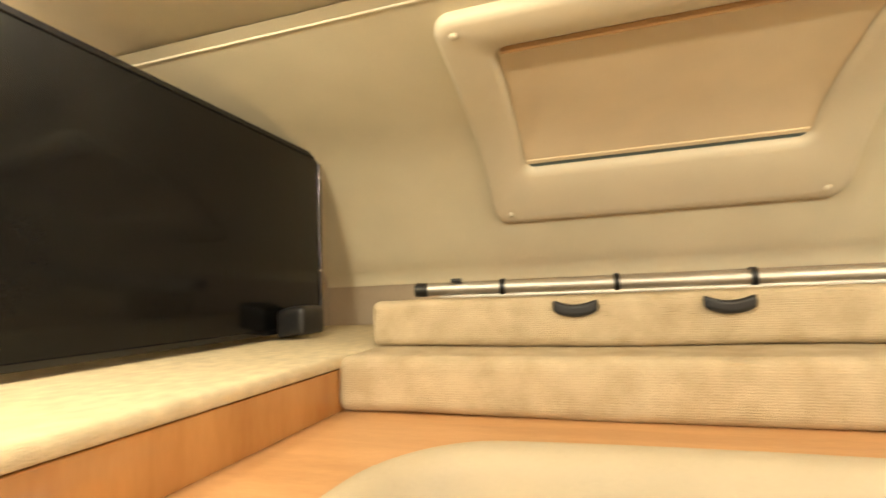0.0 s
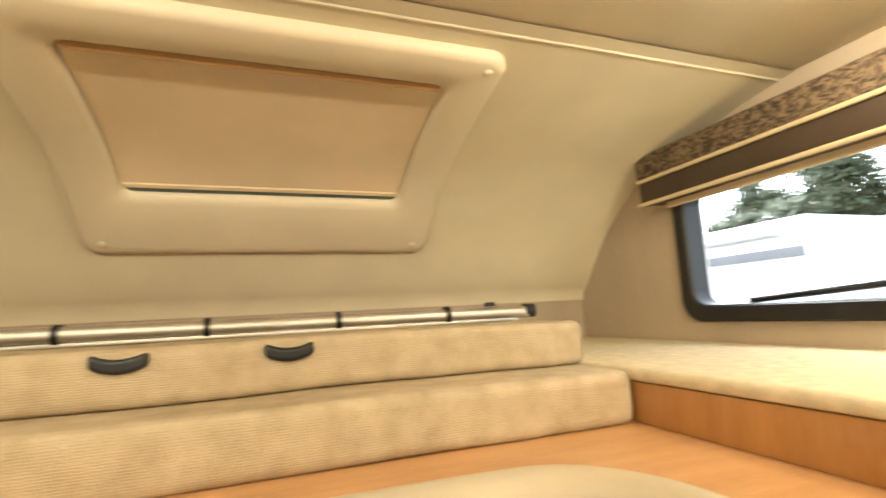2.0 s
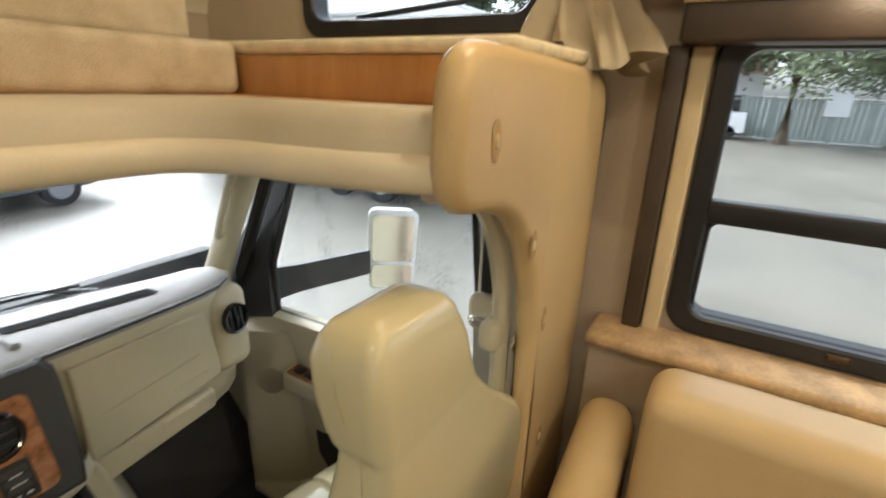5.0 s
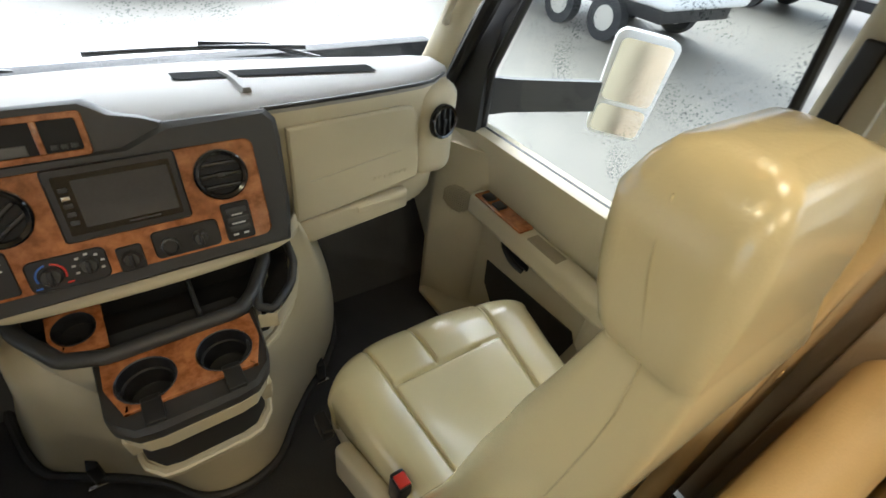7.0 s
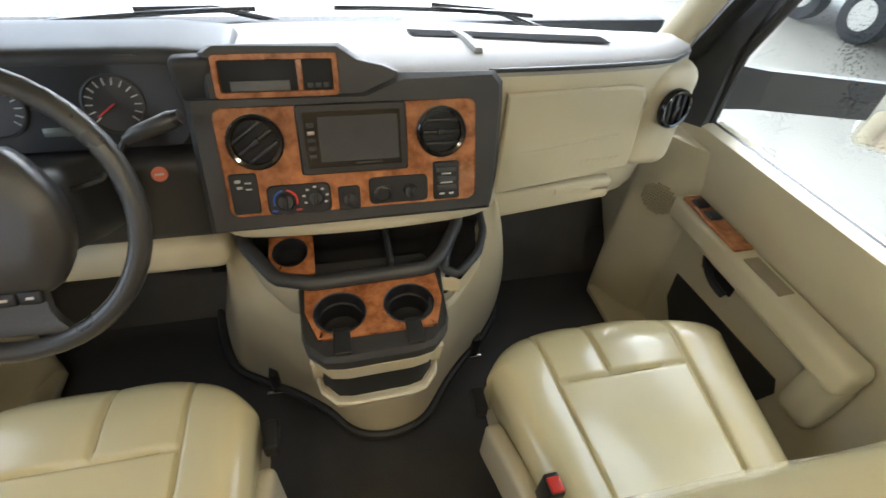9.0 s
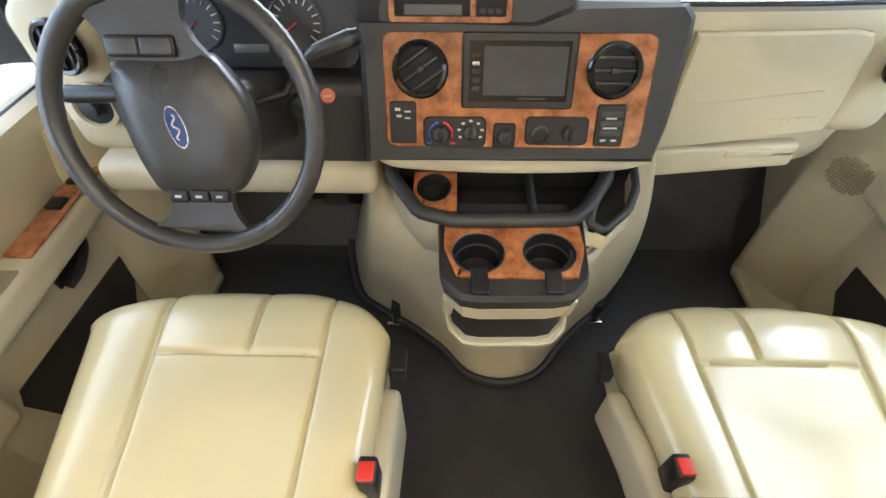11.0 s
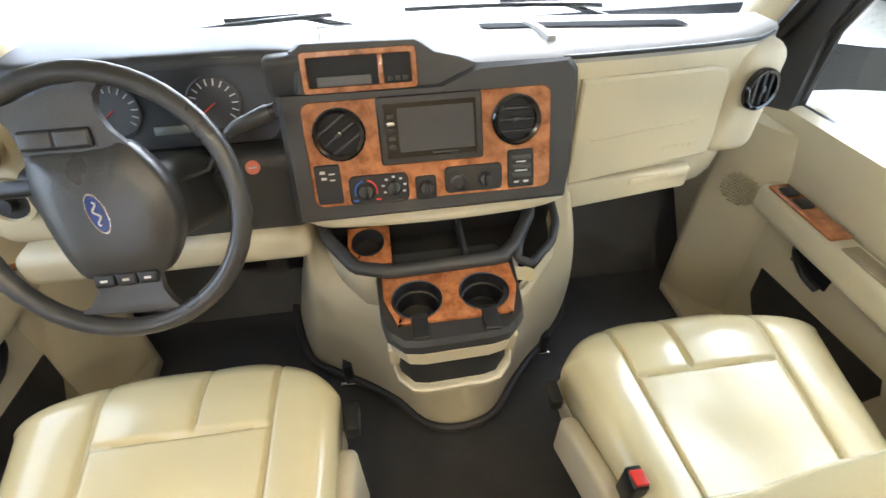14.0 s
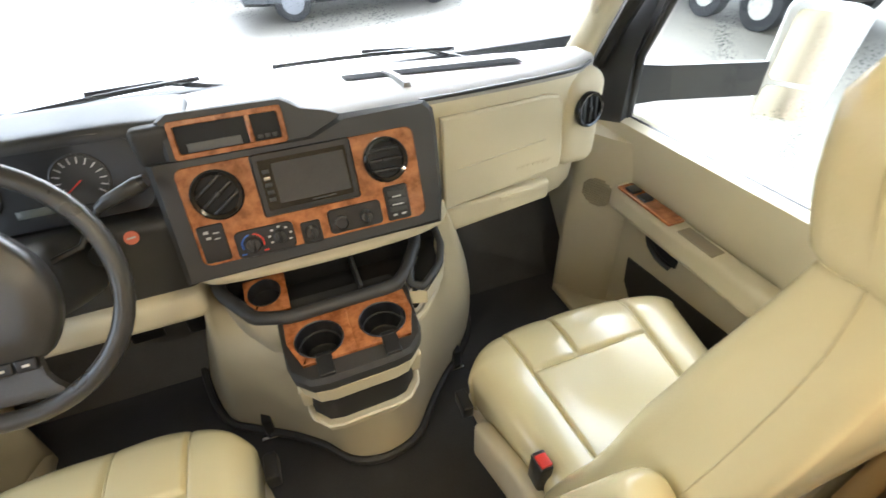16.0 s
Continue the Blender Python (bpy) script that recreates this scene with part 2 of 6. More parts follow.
def rbox(bm, lo, hi, r=0.01, m=1, k=3, f=None, mx=None):
    """A box with rounded edges; f bends its points, mx places it."""
    lo, hi = Vector(lo), Vector(hi)
    c, h = (lo + hi) / 2, (hi - lo) / 2
    h = Vector([abs(v) for v in h])
    r = min(r, min(h) * 0.98)
    mm = m if isinstance(m, tuple) else (m, m, m)
    ax = [spread(h[i], r, mm[i], k) for i in range(3)]
    n = [len(a) for a in ax]
    seen = {}

    def v(i, j, l):
        key = (i, j, l)
        if key not in seen:
            p = Vector((ax[0][i], ax[1][j], ax[2][l]))
            q = Vector([max(-h[d] + r, min(h[d] - r, p[d])) for d in range(3)])
            d = p - q
            if d.length > 1e-9:
                p = q + d.normalized() * r
            p = p + c
            if f:
                p = Vector(f(p))
            if mx:
                p = mx @ p
            seen[key] = bm.verts.new(p)
        return seen[key]

    for l in (0, n[2] - 1):
        for i in range(n[0] - 1):
            for j in range(n[1] - 1):
                bm.faces.new((v(i, j, l), v(i + 1, j, l), v(i + 1, j + 1, l), v(i, j + 1, l)))
    for j in (0, n[1] - 1):
        for i in range(n[0] - 1):
            for l in range(n[2] - 1):
                bm.faces.new((v(i, j, l), v(i + 1, j, l), v(i + 1, j, l + 1), v(i, j, l + 1)))
    for i in (0, n[0] - 1):
        for j in range(n[1] - 1):
            for l in range(n[2] - 1):
                bm.faces.new((v(i, j, l), v(i, j + 1, l), v(i, j + 1, l + 1), v(i, j, l + 1)))
    return bm


def RB(lo, hi, r=0.01, m=1, k=3, f=None, mx=None):
    return rbox(bmesh.new(), lo, hi, r, m, k, f, mx)


def loft(rings, closed=True, caps=True, bm=None):
    """Skin over rings of points, all of one length."""
    bm = bm or bmesh.new()
    vs = [[bm.verts.new(p) for p in ring] for ring in rings]
    n = len(rings[0])
    for a, b in zip(vs, vs[1:]):
        for i in range(n if closed else n - 1):
            j = (i + 1) % n
            bm.faces.new((a[i], a[j], b[j], b[i]))
    if caps and closed:
        bm.faces.new(vs[0])
        bm.faces.new(list(reversed(vs[-1])))
    return bm


def prism(poly, z0, z1, mx=None, bevel=0.0):
    """A plate of the outline poly from z0 to z1, placed by mx, its top edge eased."""
    mx = mx or Matrix()
    c = Vector((sum(p[0] for p in poly) / len(poly), sum(p[1] for p in poly) / len(poly)))
    rings = [[mx @ Vector((x, y, z0)) for x, y in poly]]
    if bevel:
        d = bevel if z1 > z0 else -bevel
        rings.append([mx @ Vector((x, y, z1 - d)) for x, y in poly])
        inner = [(Vector(p) - c) for p in poly]
        rings.append([mx @ Vector((*(c + q - q.normalized() * bevel), z1)) for q in inner])
    else:
        rings.append([mx @ Vector((x, y, z1)) for x, y in poly])
    return loft(rings)


def rrect(hx, hy, r, k=5, cx=0.0, cy=0.0):
    r = min(r, hx * 0.99, hy * 0.99)
    pts = []
    for sx, sy, a0 in ((1, 1, 0), (-1, 1, 90), (-1, -1, 180), (1, -1, 270)):
        for i in range(k + 1):
            a = radians(a0 + 90 * i / k)
            pts.append((cx + sx * (hx - r) + r * math.cos(a), cy + sy * (hy - r) + r * math.sin(a)))
    return pts


def ring_frame(outer, inner, z0, z1, mx=None, ease=0.003):
    """A flat frame between two outlines of the same count, with eased edges."""
    mx = mx or Matrix()

    def lift(poly, z):
        return [mx @ Vector((x, y, z)) for x, y in poly]

    def mixp(a, b, t):
        return [(p[0] + (q[0] - p[0]) * t, p[1] + (q[1] - p[1]) * t) for p, q in zip(a, b)]

    rings = [lift(inner, z0), lift(outer, z0), lift(outer, z1 - ease), lift(mixp(outer, inner, 0.12), z1), lift(mixp(outer, inner, 0.88), z1), lift(inner, z1 - ease), lift(inner, z0)]
    bm = loft(rings, True, False)
    bmesh.ops.remove_doubles(bm, verts=bm.verts, dist=1e-6)
    return bm


def disc_poly(r, n=28, cx=0.0, cy=0.0):
    return [(cx + r * math.cos(2 * math.pi * i / n), cy + r * math.sin(2 * math.pi * i / n)) for i in range(n)]


def lathe(profile, mx=None, n=28, bm=None, caps=True):
    """Turns (radius, height) pairs about the local z axis."""
    mx = mx or Matrix()
    rings = [[mx @ Vector((r * math.cos(2 * math.pi * i / n), r * math.sin(2 * math.pi * i / n), z)) for i in range(n)] for r, z in profile]
    return loft(rings, caps=caps, bm=bm)


def tube(path, r, n=10, bm=None, flat=1.0, closed=False):
    """A round bar along a path; r a number or a list."""
    path = [Vector(p) for p in path]
    rings = []
    for i, p in enumerate(path):
        if closed:
            d = path[(i + 1) % len(path)] - path[i - 1]
        else:
            d = path[min(i + 1, len(path) - 1)] - path[max(i - 1, 0)]
        q = d.to_track_quat("Z", "Y")
        rr = r[i] if isinstance(r, (list, tuple)) else r
        rings.append([p + q @ Vector((rr * math.cos(2 * math.pi * a / n), rr * flat * math.sin(2 * math.pi * a / n), 0)) for a in range(n)])
    if closed:
        rings.append(rings[0])
    b = loft(rings, caps=not closed, bm=bm)
    if closed:
        bmesh.ops.remove_doubles(b, verts=b.verts, dist=1e-6)
    return b


def curve_pts(pts, n=8):
    """Smooth line through points."""
    pts = [Vector(p) for p in pts]
    out = []
    for i in range(len(pts) - 1):
        p0, p1, p2, p3 = pts[max(i - 1, 0)], pts[i], pts[i + 1], pts[min(i + 2, len(pts) - 1)]
        for k in range(n):
            t = k / n
            out.append(0.5 * ((2 * p1) + (p2 - p0) * t + (2 * p0 - 5 * p1 + 4 * p2 - p3) * t * t + (3 * p1 - p0 - 3 * p2 + p3) * t ** 3))
    out.append(pts[-1])
    return out


def axes(origin, u, v):
    u, v = Vector(u).normalized(), Vector(v).normalized()
    n = u.cross(v)
    return Matrix(((u.x, v.x, n.x, origin[0]), (u.y, v.y, n.y, origin[1]), (u.z, v.z, n.z, origin[2]), (0, 0, 0, 1)))


def wall_with_holes(name, label, mx, outline, holes, thick, material):
    """A wall as a grid of blocks with rectangular openings; local x, y in its plane, z its thickness."""
    x0, y0, x1, y1 = outline
    xs = sorted({x0, x1, *[h[0] for h in holes], *[h[2] for h in holes]})
    ys = sorted({y0, y1, *[h[1] for h in holes], *[h[3] for h in holes]})
    bm = bmesh.new()
    solid = {}
    for i in range(len(xs) - 1):
        for j in range(len(ys) - 1):
            cx, cy = (xs[i] + xs[i + 1]) / 2, (ys[j] + ys[j + 1]) / 2
            solid[i, j] = not any(h[0] < cx < h[2] and h[1] < cy < h[3] for h in holes)
    vs = {}

    def v(i, j, l):
        if (i, j, l) not in vs:
            vs[i, j, l] = bm.verts.new(mx @ Vector((xs[i], ys[j], thick if l else 0)))
        return vs[i, j, l]

    for (i, j), s in solid.items():
        if not s:
            continue
        for l in (0, 1):
            bm.faces.new((v(i, j, l), v(i + 1, j, l), v(i + 1, j + 1, l), v(i, j + 1, l)))
        for di, dj, a, b in ((-1, 0, (i, j), (i, j + 1)), (1, 0, (i + 1, j), (i + 1, j + 1)), (0, -1, (i, j), (i + 1, j)), (0, 1, (i, j + 1), (i + 1, j + 1))):
            if not solid.get((i + di, j + dj), False):
                bm.faces.new((v(*a, 0), v(*b, 0), v(*b, 1), v(*a, 1)))
    return structure(name, bm, material, label, smooth=0)

# ---- coach shell ----
WX = 1.14          # inner face of the side walls
BY = -0.86         # rear face of the bulkhead pads
ZC = 2.252         # ceiling
ZB = 1.524         # bunk floor

structure("floor", RB((-1.12, -3.4, -0.05), (1.12, 0.75, 0), 0.004), RUBBER, "black ribbed rubber cab floor covering")
structure("ceiling", RB((-1.2, -3.4, ZC), (1.2, -0.25, ZC + 0.05), 0.004), CEIL, "cream vinyl coach ceiling")
YW = axes((WX, 0, 0), (0, 1, 0), (0, 0, 1))
wall_with_holes("wall_right", "beige textured vinyl coach side wall", YW, (-3.4, 0.0, BY + 0.07, ZC), [(-2.0, 1.05, -1.08, 1.66)], 0.06, WALL)
wall_with_holes("wall_right_bunk", "beige textured vinyl wall beside the bunk", YW, (BY + 0.07, 1.42, 0.72, ZC + 0.05), [(-0.66, 1.71, 0.06, 2.04)], 0.06, WALL)
YL = axes((-WX - 0.06, 0, 0), (0, 1, 0), (0, 0, 1))
wall_with_holes("wall_left", "beige textured vinyl coach side wall", YL, (-3.4, 0.0, BY + 0.07, ZC), [(-2.6, 1.05, -1.5, 1.66)], 0.06, WALL)
wall_with_holes("wall_left_bunk", "beige textured vinyl wall beside the bunk", YL, (BY + 0.07, 1.42, 0.72, ZC + 0.05), [], 0.06, WALL)
structure("wall_rear", RB((-1.2, -3.46, 0), (1.2, -3.4, ZC), 0.004), WALL, "plain beige rear wall")
for s in (-1, 1):
    structure("wall_filler", RB((s * 0.98, BY + 0.06, 0), (s * 1.2, BY + 0.10, 1.45), 0.004), WALL, "narrow beige wall return behind the cab door")

# white outer skin of the coach sides
wall_with_holes("wall_right_outer", "white glossy outer skin of the coach side", axes((WX + 0.063, 0, 0), (0, 1, 0), (0, 0, 1)), (-3.46, -0.35, BY + 0.10, ZC + 0.3), [(-2.0, 1.05, -1.08, 1.66)], 0.012, WHITEPAINT)
wall_with_holes("wall_right_bunk_outer", "white glossy outer skin beside the bunk", axes((WX + 0.063, 0, 0), (0, 1, 0), (0, 0, 1)), (BY + 0.10, 1.42, 0.72, ZC + 0.3), [(-0.66, 1.71, 0.06, 2.04)], 0.012, WHITEPAINT)
wall_with_holes("wall_left_outer", "white glossy outer skin of the coach side", axes((-WX - 0.075, 0, 0), (0, 1, 0), (0, 0, 1)), (-3.46, -0.35, BY + 0.10, ZC + 0.3), [(-2.6, 1.05, -1.5, 1.66)], 0.012, WHITEPAINT)

# front cap: a padded sheet curving down from the ceiling to the bunk
CAP = [(-0.30, 2.250), (-0.17, 2.230), (-0.04, 2.203), (0.10, 2.168), (0.20, 2.135), (0.30, 2.08), (0.42, 1.98), (0.51, 1.865), (0.57, 1.775)]


def cap_at(y):
    for (y0, z0), (y1, z1) in zip(CAP, CAP[1:]):
        if y <= y1:
            return z0 + (z1 - z0) * (y - y0) / (y1 - y0)
    return CAP[-1][1]


def cap_smooth(y):
    return sum(cap_at(min(0.57, max(-0.3, y + d))) for d in (-0.04, -0.02, 0, 0.02, 0.04)) / 5


def cap_point(x, y, off=0.0):
    e = 0.01
    dz = (cap_smooth(y + e) - cap_smooth(y - e)) / (2 * e)
    n = Vector((0, dz, -1)).normalized()
    return Vector((x, y, cap_smooth(y))) + n * off


capy = [-0.30 + 0.87 * i / 40 for i in range(41)]
bm = loft([[cap_point(x, y) for x in np.linspace(-WX, WX, 13)] for y in capy] + [[Vector((x, 0.575, 1.76)) for x in np.linspace(-WX, WX, 13)]]
          + [[Vector((x, 0.66, 1.76)) for x in np.linspace(-WX, WX, 13)], [Vector((x, 0.66, 2.32)) for x in np.linspace(-WX, WX, 13)], [Vector((x, -0.3, 2.32)) for x in np.linspace(-WX, WX, 13)]], closed=False)
structure("wall_front_cap", bm, LINER, "cream padded liner of the curved front cap", smooth=60)
structure("wall_front_low", RB((-WX, 0.58, 1.42), (WX, 0.66, 1.765), 0.004), WALL, "low beige wall under the front cap")
structure("trim", tube([(x, -0.262, ZC - 0.004) for x in np.linspace(-WX, WX, 12)], 0.006, 10), PLASTIC, "cream bead covering the ceiling joint")

# front window with a shade
fw = thing("front_window", "moulded cream window frame with tan shade pulled down in the front cap", "window", at=(0, 0.1, 2.15))


def on_cap(poly, off):
    return [cap_point(x, y, off) for x, y in poly]


def shrink(a, b, t):
    return [(p[0] + (q[0] - p[0]) * t, p[1] + (q[1] - p[1]) * t) for p, q in zip(a, b)]


K = 8
fo = rrect(0.452, 0.335, 0.045, K, 0, 0.115)
fo = [(x * (1.0 + 0.05 * (y - 0.11)), y) for x, y in fo]
fi = rrect(0.340, 0.213, 0.03, K, 0, 0.097)


def densify(poly, n=7):
    out = []
    for a, b in zip(poly, poly[1:] + poly[:1]):
        m = n if math.dist(a, b) > 0.1 else 1
        out += [(a[0] + (b[0] - a[0]) * i / m, a[1] + (b[1] - a[1]) * i / m) for i in range(m)]
    return out


fo, fi = densify(fo), densify(fi)
prof = [(0, 0.0), (0.0, 0.014), (0.05, 0.022), (0.14, 0.026), (0.55, 0.026), (0.85, 0.024), (0.97, 0.016), (1.0, 0.003)]
part("frame", loft([on_cap(shrink(fo, fi, t), o) for t, o in prof], True, False), PLASTIC, fw, smooth=60)
sh = bmesh.new()
part("shade", loft([on_cap([(x, y) for x in np.linspace(-0.338, 0.338, 9)], 0.006) for y in np.linspace(-0.103, 0.296, 14)], closed=False, bm=sh), SHADE, fw, "tan roller shade")
part("shade_hem", loft([on_cap([(x, y) for x in np.linspace(-0.335, 0.335, 9)], o) for y, o in ((0.285, 0.004), (0.287, 0.010), (0.296, 0.010), (0.298, 0.004))], closed=False), SHADE, fw)
part("glass_gap", loft([on_cap([(x, y) for x in np.linspace(-0.33, 0.33, 9)], 0.0045) for y in (0.297, 0.309)], closed=False), mat("gap_glass", (0.12, 0.16, 0.16), 0.1, bump=0), fw, "thin strip of bare glass")
part("shade_roll", tube([cap_point(x, -0.106, 0.012) for x in np.linspace(-0.33, 0.33, 6)], 0.009, 8), mat("shade_roll", (0.45, 0.27, 0.11), 0.7), fw)
for sx in (-1, 1):
    for y in (-0.185, 0.425):
        p = cap_point(sx * 0.405, y, 0.026)
        q = (cap_point(0, y, 1) - cap_point(0, y)).to_track_quat("Z", "Y").to_matrix().to_4x4()
        part("screw_cap", lathe([(0.0095, -0.002), (0.0095, 0.002), (0.007, 0.005), (0.002, 0.006)], Matrix.Translation(p) @ q, 14), PLASTIC, fw)

# ---- bunk ----
LIP = [(-0.46, BY + 0.045), (-0.425, -0.73), (-0.408, -0.64), (-0.395, -0.53), (-0.34, -0.455), (-0.25, -0.437), (0, -0.43), (0.25, -0.437), (0.34, -0.455), (0.395, -0.53), (0.408, -0.64), (0.425, -0.73), (0.46, BY + 0.045)]
lip = [Vector((p.x, p.y, 0)) for p in curve_pts([(x, y, 0) for x, y in LIP], 6)]
n = len(lip)


def lip_off(d, z):
    """The lip's line moved out (into the bunk) by d."""
    out = []
    for i, p in enumerate(lip):
        t = (lip[min(i + 1, n - 1)] - lip[max(i - 1, 0)]).normalized()
        out.append(Vector((p.x - t.y * d, p.y + t.x * d, z)))
    return out


bunk = thing("bunk_platform", "orange-tan varnished plywood bunk floor with curved cutout and padded beige lip", "bunk", at=(0, 0, ZB))
edge = lip_off(0.035, ZB)
outer = []
for p in edge:
    if p.y <= BY + 0.06:
        outer.append(Vector((math.copysign(WX, p.x), BY + 0.01, ZB)))
    else:
        a = math.atan2(p.y - BY, p.x * 1.0)
        k = min(WX / max(abs(math.cos(a)), 1e-6), 1.44 / max(abs(math.sin(a)), 1e-6))
        outer.append(Vector((k * math.cos(a), BY + k * math.sin(a), ZB)))
part("bunk_floor", loft([[v + Vector((0, 0, 0.0)) for v in edge], outer, [v - Vector((0, 0, 0.02)) for v in outer], [v - Vector((0, 0, 0.02)) for v in edge]], closed=False), PLY, bunk)
part("lip_band", loft([lip_off(0.045, ZB - 0.01), lip_off(0.045, ZB + 0.003), lip_off(0.03, ZB + 0.006), lip_off(0.012, ZB), lip_off(0.0, ZB - 0.02), lip_off(-0.006, ZB - 0.052)], closed=False), mat("lip_vinyl", (0.50, 0.43, 0.30), 0.5, vary=0.06), bunk, "grey-beige vinyl edge band", smooth=60)
part("lip_roll", loft([lip_off(-0.006 - 0.016 * math.sin(radians(a)), ZB - 0.072 + 0.024 * math.cos(radians(a))) for a in range(0, 181, 20)] + [lip_off(0.10, ZB - 0.098)], closed=False), mat("lip_roll_vinyl", (0.66, 0.57, 0.40), 0.45, vary=0.05), bunk, "cream padded roll", smooth=70)
# underside of the bunk is the cab's headliner, arching forward to the windscreen
under = [lip_off(0.09, 1.433), [Vector((v.x * 1.0, min(v.y, 0.16), 1.43)) for v in outer]]
part("underside", loft(under + [[Vector((v.x, v.y, 1.508)) for v in under[1]]], closed=False), BEIGE, bunk, "beige underside above the cab")
structure("ceiling_cab", RB((-1.1, 0.02, 1.40), (1.1, 0.66, 1.432), 0.004), BEIGE, "beige cab headliner")

for s in (-1, 1):
    side = "beside the bunk window" if s > 0 else "under the television"
    sh = thing("bunk_side_shelf", "bunk shelf, fleecy cream mattress, wooden riser, " + side, "shelf", "bunk side shelves", at=(s * 0.87, -0.1, ZB))
    x0, x1 = sorted((s * 0.606, s * 1.138))
    part("mattress", RB((x0, BY + 0.012, 1.596), (x1, 0.575, 1.620), 0.011, m=6, k=3), FLEECE, sh, "cream fleecy top")
    a, b = sorted((s * 0.612, s * 0.630))
    part("riser", RB((a, BY + 0.012, ZB), (b, 0.57, 1.595), 0.002), MAPLE, sh, "orange-tan wooden riser")


def sag(x0, x1, amt=0.0025):
    def f(p):
        w = noise.noise(p * 7) * amt
        return (p.x, p.y + w, p.z + w * 0.7 + 0.0012 * math.sin(p.x * 9))
    return f


c1 = tagged(part("bunk_cushion", RB((-0.615, -0.285, ZB), (0.605, 0.05, 1.618), 0.02, m=24, k=4, f=sag(0, 0)), CORD), "long tan corded cushion lying on the bunk floor", "cushion", "bunk cushions")
c2 = thing("bunk_cushion", "upper tan corded cushion with two black strap handles", "cushion", "bunk cushions", at=(0, -0.05, 1.62))
part("cushion_body", RB((-0.61, -0.155, 1.619), (0.60, 0.10, 1.708), 0.017, m=24, k=4, f=sag(0, 0, 0.0025)), CORD, c2)
for x in (-0.215, 0.024):
    h = part("strap_handle", RB((x - 0.038, -0.166, 1.680), (x + 0.038, -0.153, 1.702), 0.006, m=6, f=lambda p, x=x: (p.x, p.y, p.z - 0.010 * (1 - ((p.x - x) / 0.038) ** 2))), BLACK, c2, "black webbing strap handle")
# telescopic ladder pole lying behind the cushions
pole = thing("ladder_rail", "telescopic aluminium pole with black collars lying behind the cushions", "pole", at=(0, 0.125, 1.72))
part("tube", tube([(-0.58, 0.125, 1.732), (0.63, 0.125, 1.728)], 0.016, 14), STEEL, pole)
for x in (-0.60, 0.635):
    part("end_cap", tube([(x - 0.014, 0.125, 1.732), (x + 0.014, 0.125, 1.731)], 0.018, 14), BLACK, pole, "black plastic end cap")
for x in (-0.39, -0.13, 0.14, 0.405):
    part("collar", tube([(x - 0.006, 0.125, 1.731), (x + 0.006, 0.125, 1.731)], 0.021, 14), BLACK, pole, "black collar")
for x in (-0.505, 0.52):
    part("clip", RB((x - 0.012, 0.108, 1.746), (x + 0.012, 0.128, 1.757), 0.003), BLACK, pole)
part("rest", RB((-0.55, 0.115, 1.706), (0.6, 0.135, 1.716), 0.003), STEEL, pole)

# television on the left shelf
tv = thing("television", "large flat black television standing on the shelf, dark glossy screen", "television", at=(-0.95, -0.2, 1.6))
part("screen", RB((-0.957, -0.735, 1.645), (-0.9505, 0.212, 2.14), 0.002), TVGLASS, tv, "dark glossy screen")
TVX = axes((-0.96, -0.262, 1.892), (0, 1, 0), (0, 0, 1))
part("bezel", ring_frame(rrect(0.485, 0.258, 0.004), rrect(0.473, 0.245, 0.003), 0.0, 0.013, TVX, 0.002), GLOSS, tv)
part("back_shell", RB((-1.0, -0.74, 1.632), (-0.9605, 0.22, 2.148), 0.01), BLACK, tv)
part("stand_foot", RB((-0.94, -0.01, 1.622), (-0.86, 0.09, 1.692), 0.012, m=4, f=lambda p: (p.x, p.y, p.z + 0.012 * math.sin((p.x + 0.94) * 30))), BLACK, tv)
part("wood_edge", RB((-1.03, 0.222, 1.6), (-0.97, 0.24, 2.15), 0.003), MAPLE, tv, "narrow wooden panel edge behind the screen")
for z in (1.80, 2.08):
    part("clip", RB((-0.955, 0.205, z), (-0.945, 0.222, z + 0.006), 0.002), CHROME, tv)


# ---- right-hand windows ----
def window_on_right(name, label, y0, z0, y1, z1, bar=None):
    w = tagged(new(name), label, "window", kind="structure")
    w.location = (WX, (y0 + y1) / 2, (z0 + z1) / 2)
    hy, hz = (y1 - y0) / 2, (z1 - z0) / 2
    mx = axes((WX, (y0 + y1) / 2, (z0 + z1) / 2), (0, -1, 0), (0, 0, 1))
    part("window_frame", ring_frame(rrect(hy, hz, 0.06, 7), rrect(hy - 0.045, hz - 0.045, 0.04, 7), -0.05, 0.016, mx, 0.006), BLACK, w, "black rounded frame")
    g = part("pane", prism(rrect(hy - 0.04, hz - 0.04, 0.04, 7), -0.034, -0.03, mx), GLASS, w)
    g.visible_shadow = False
    return w, mx


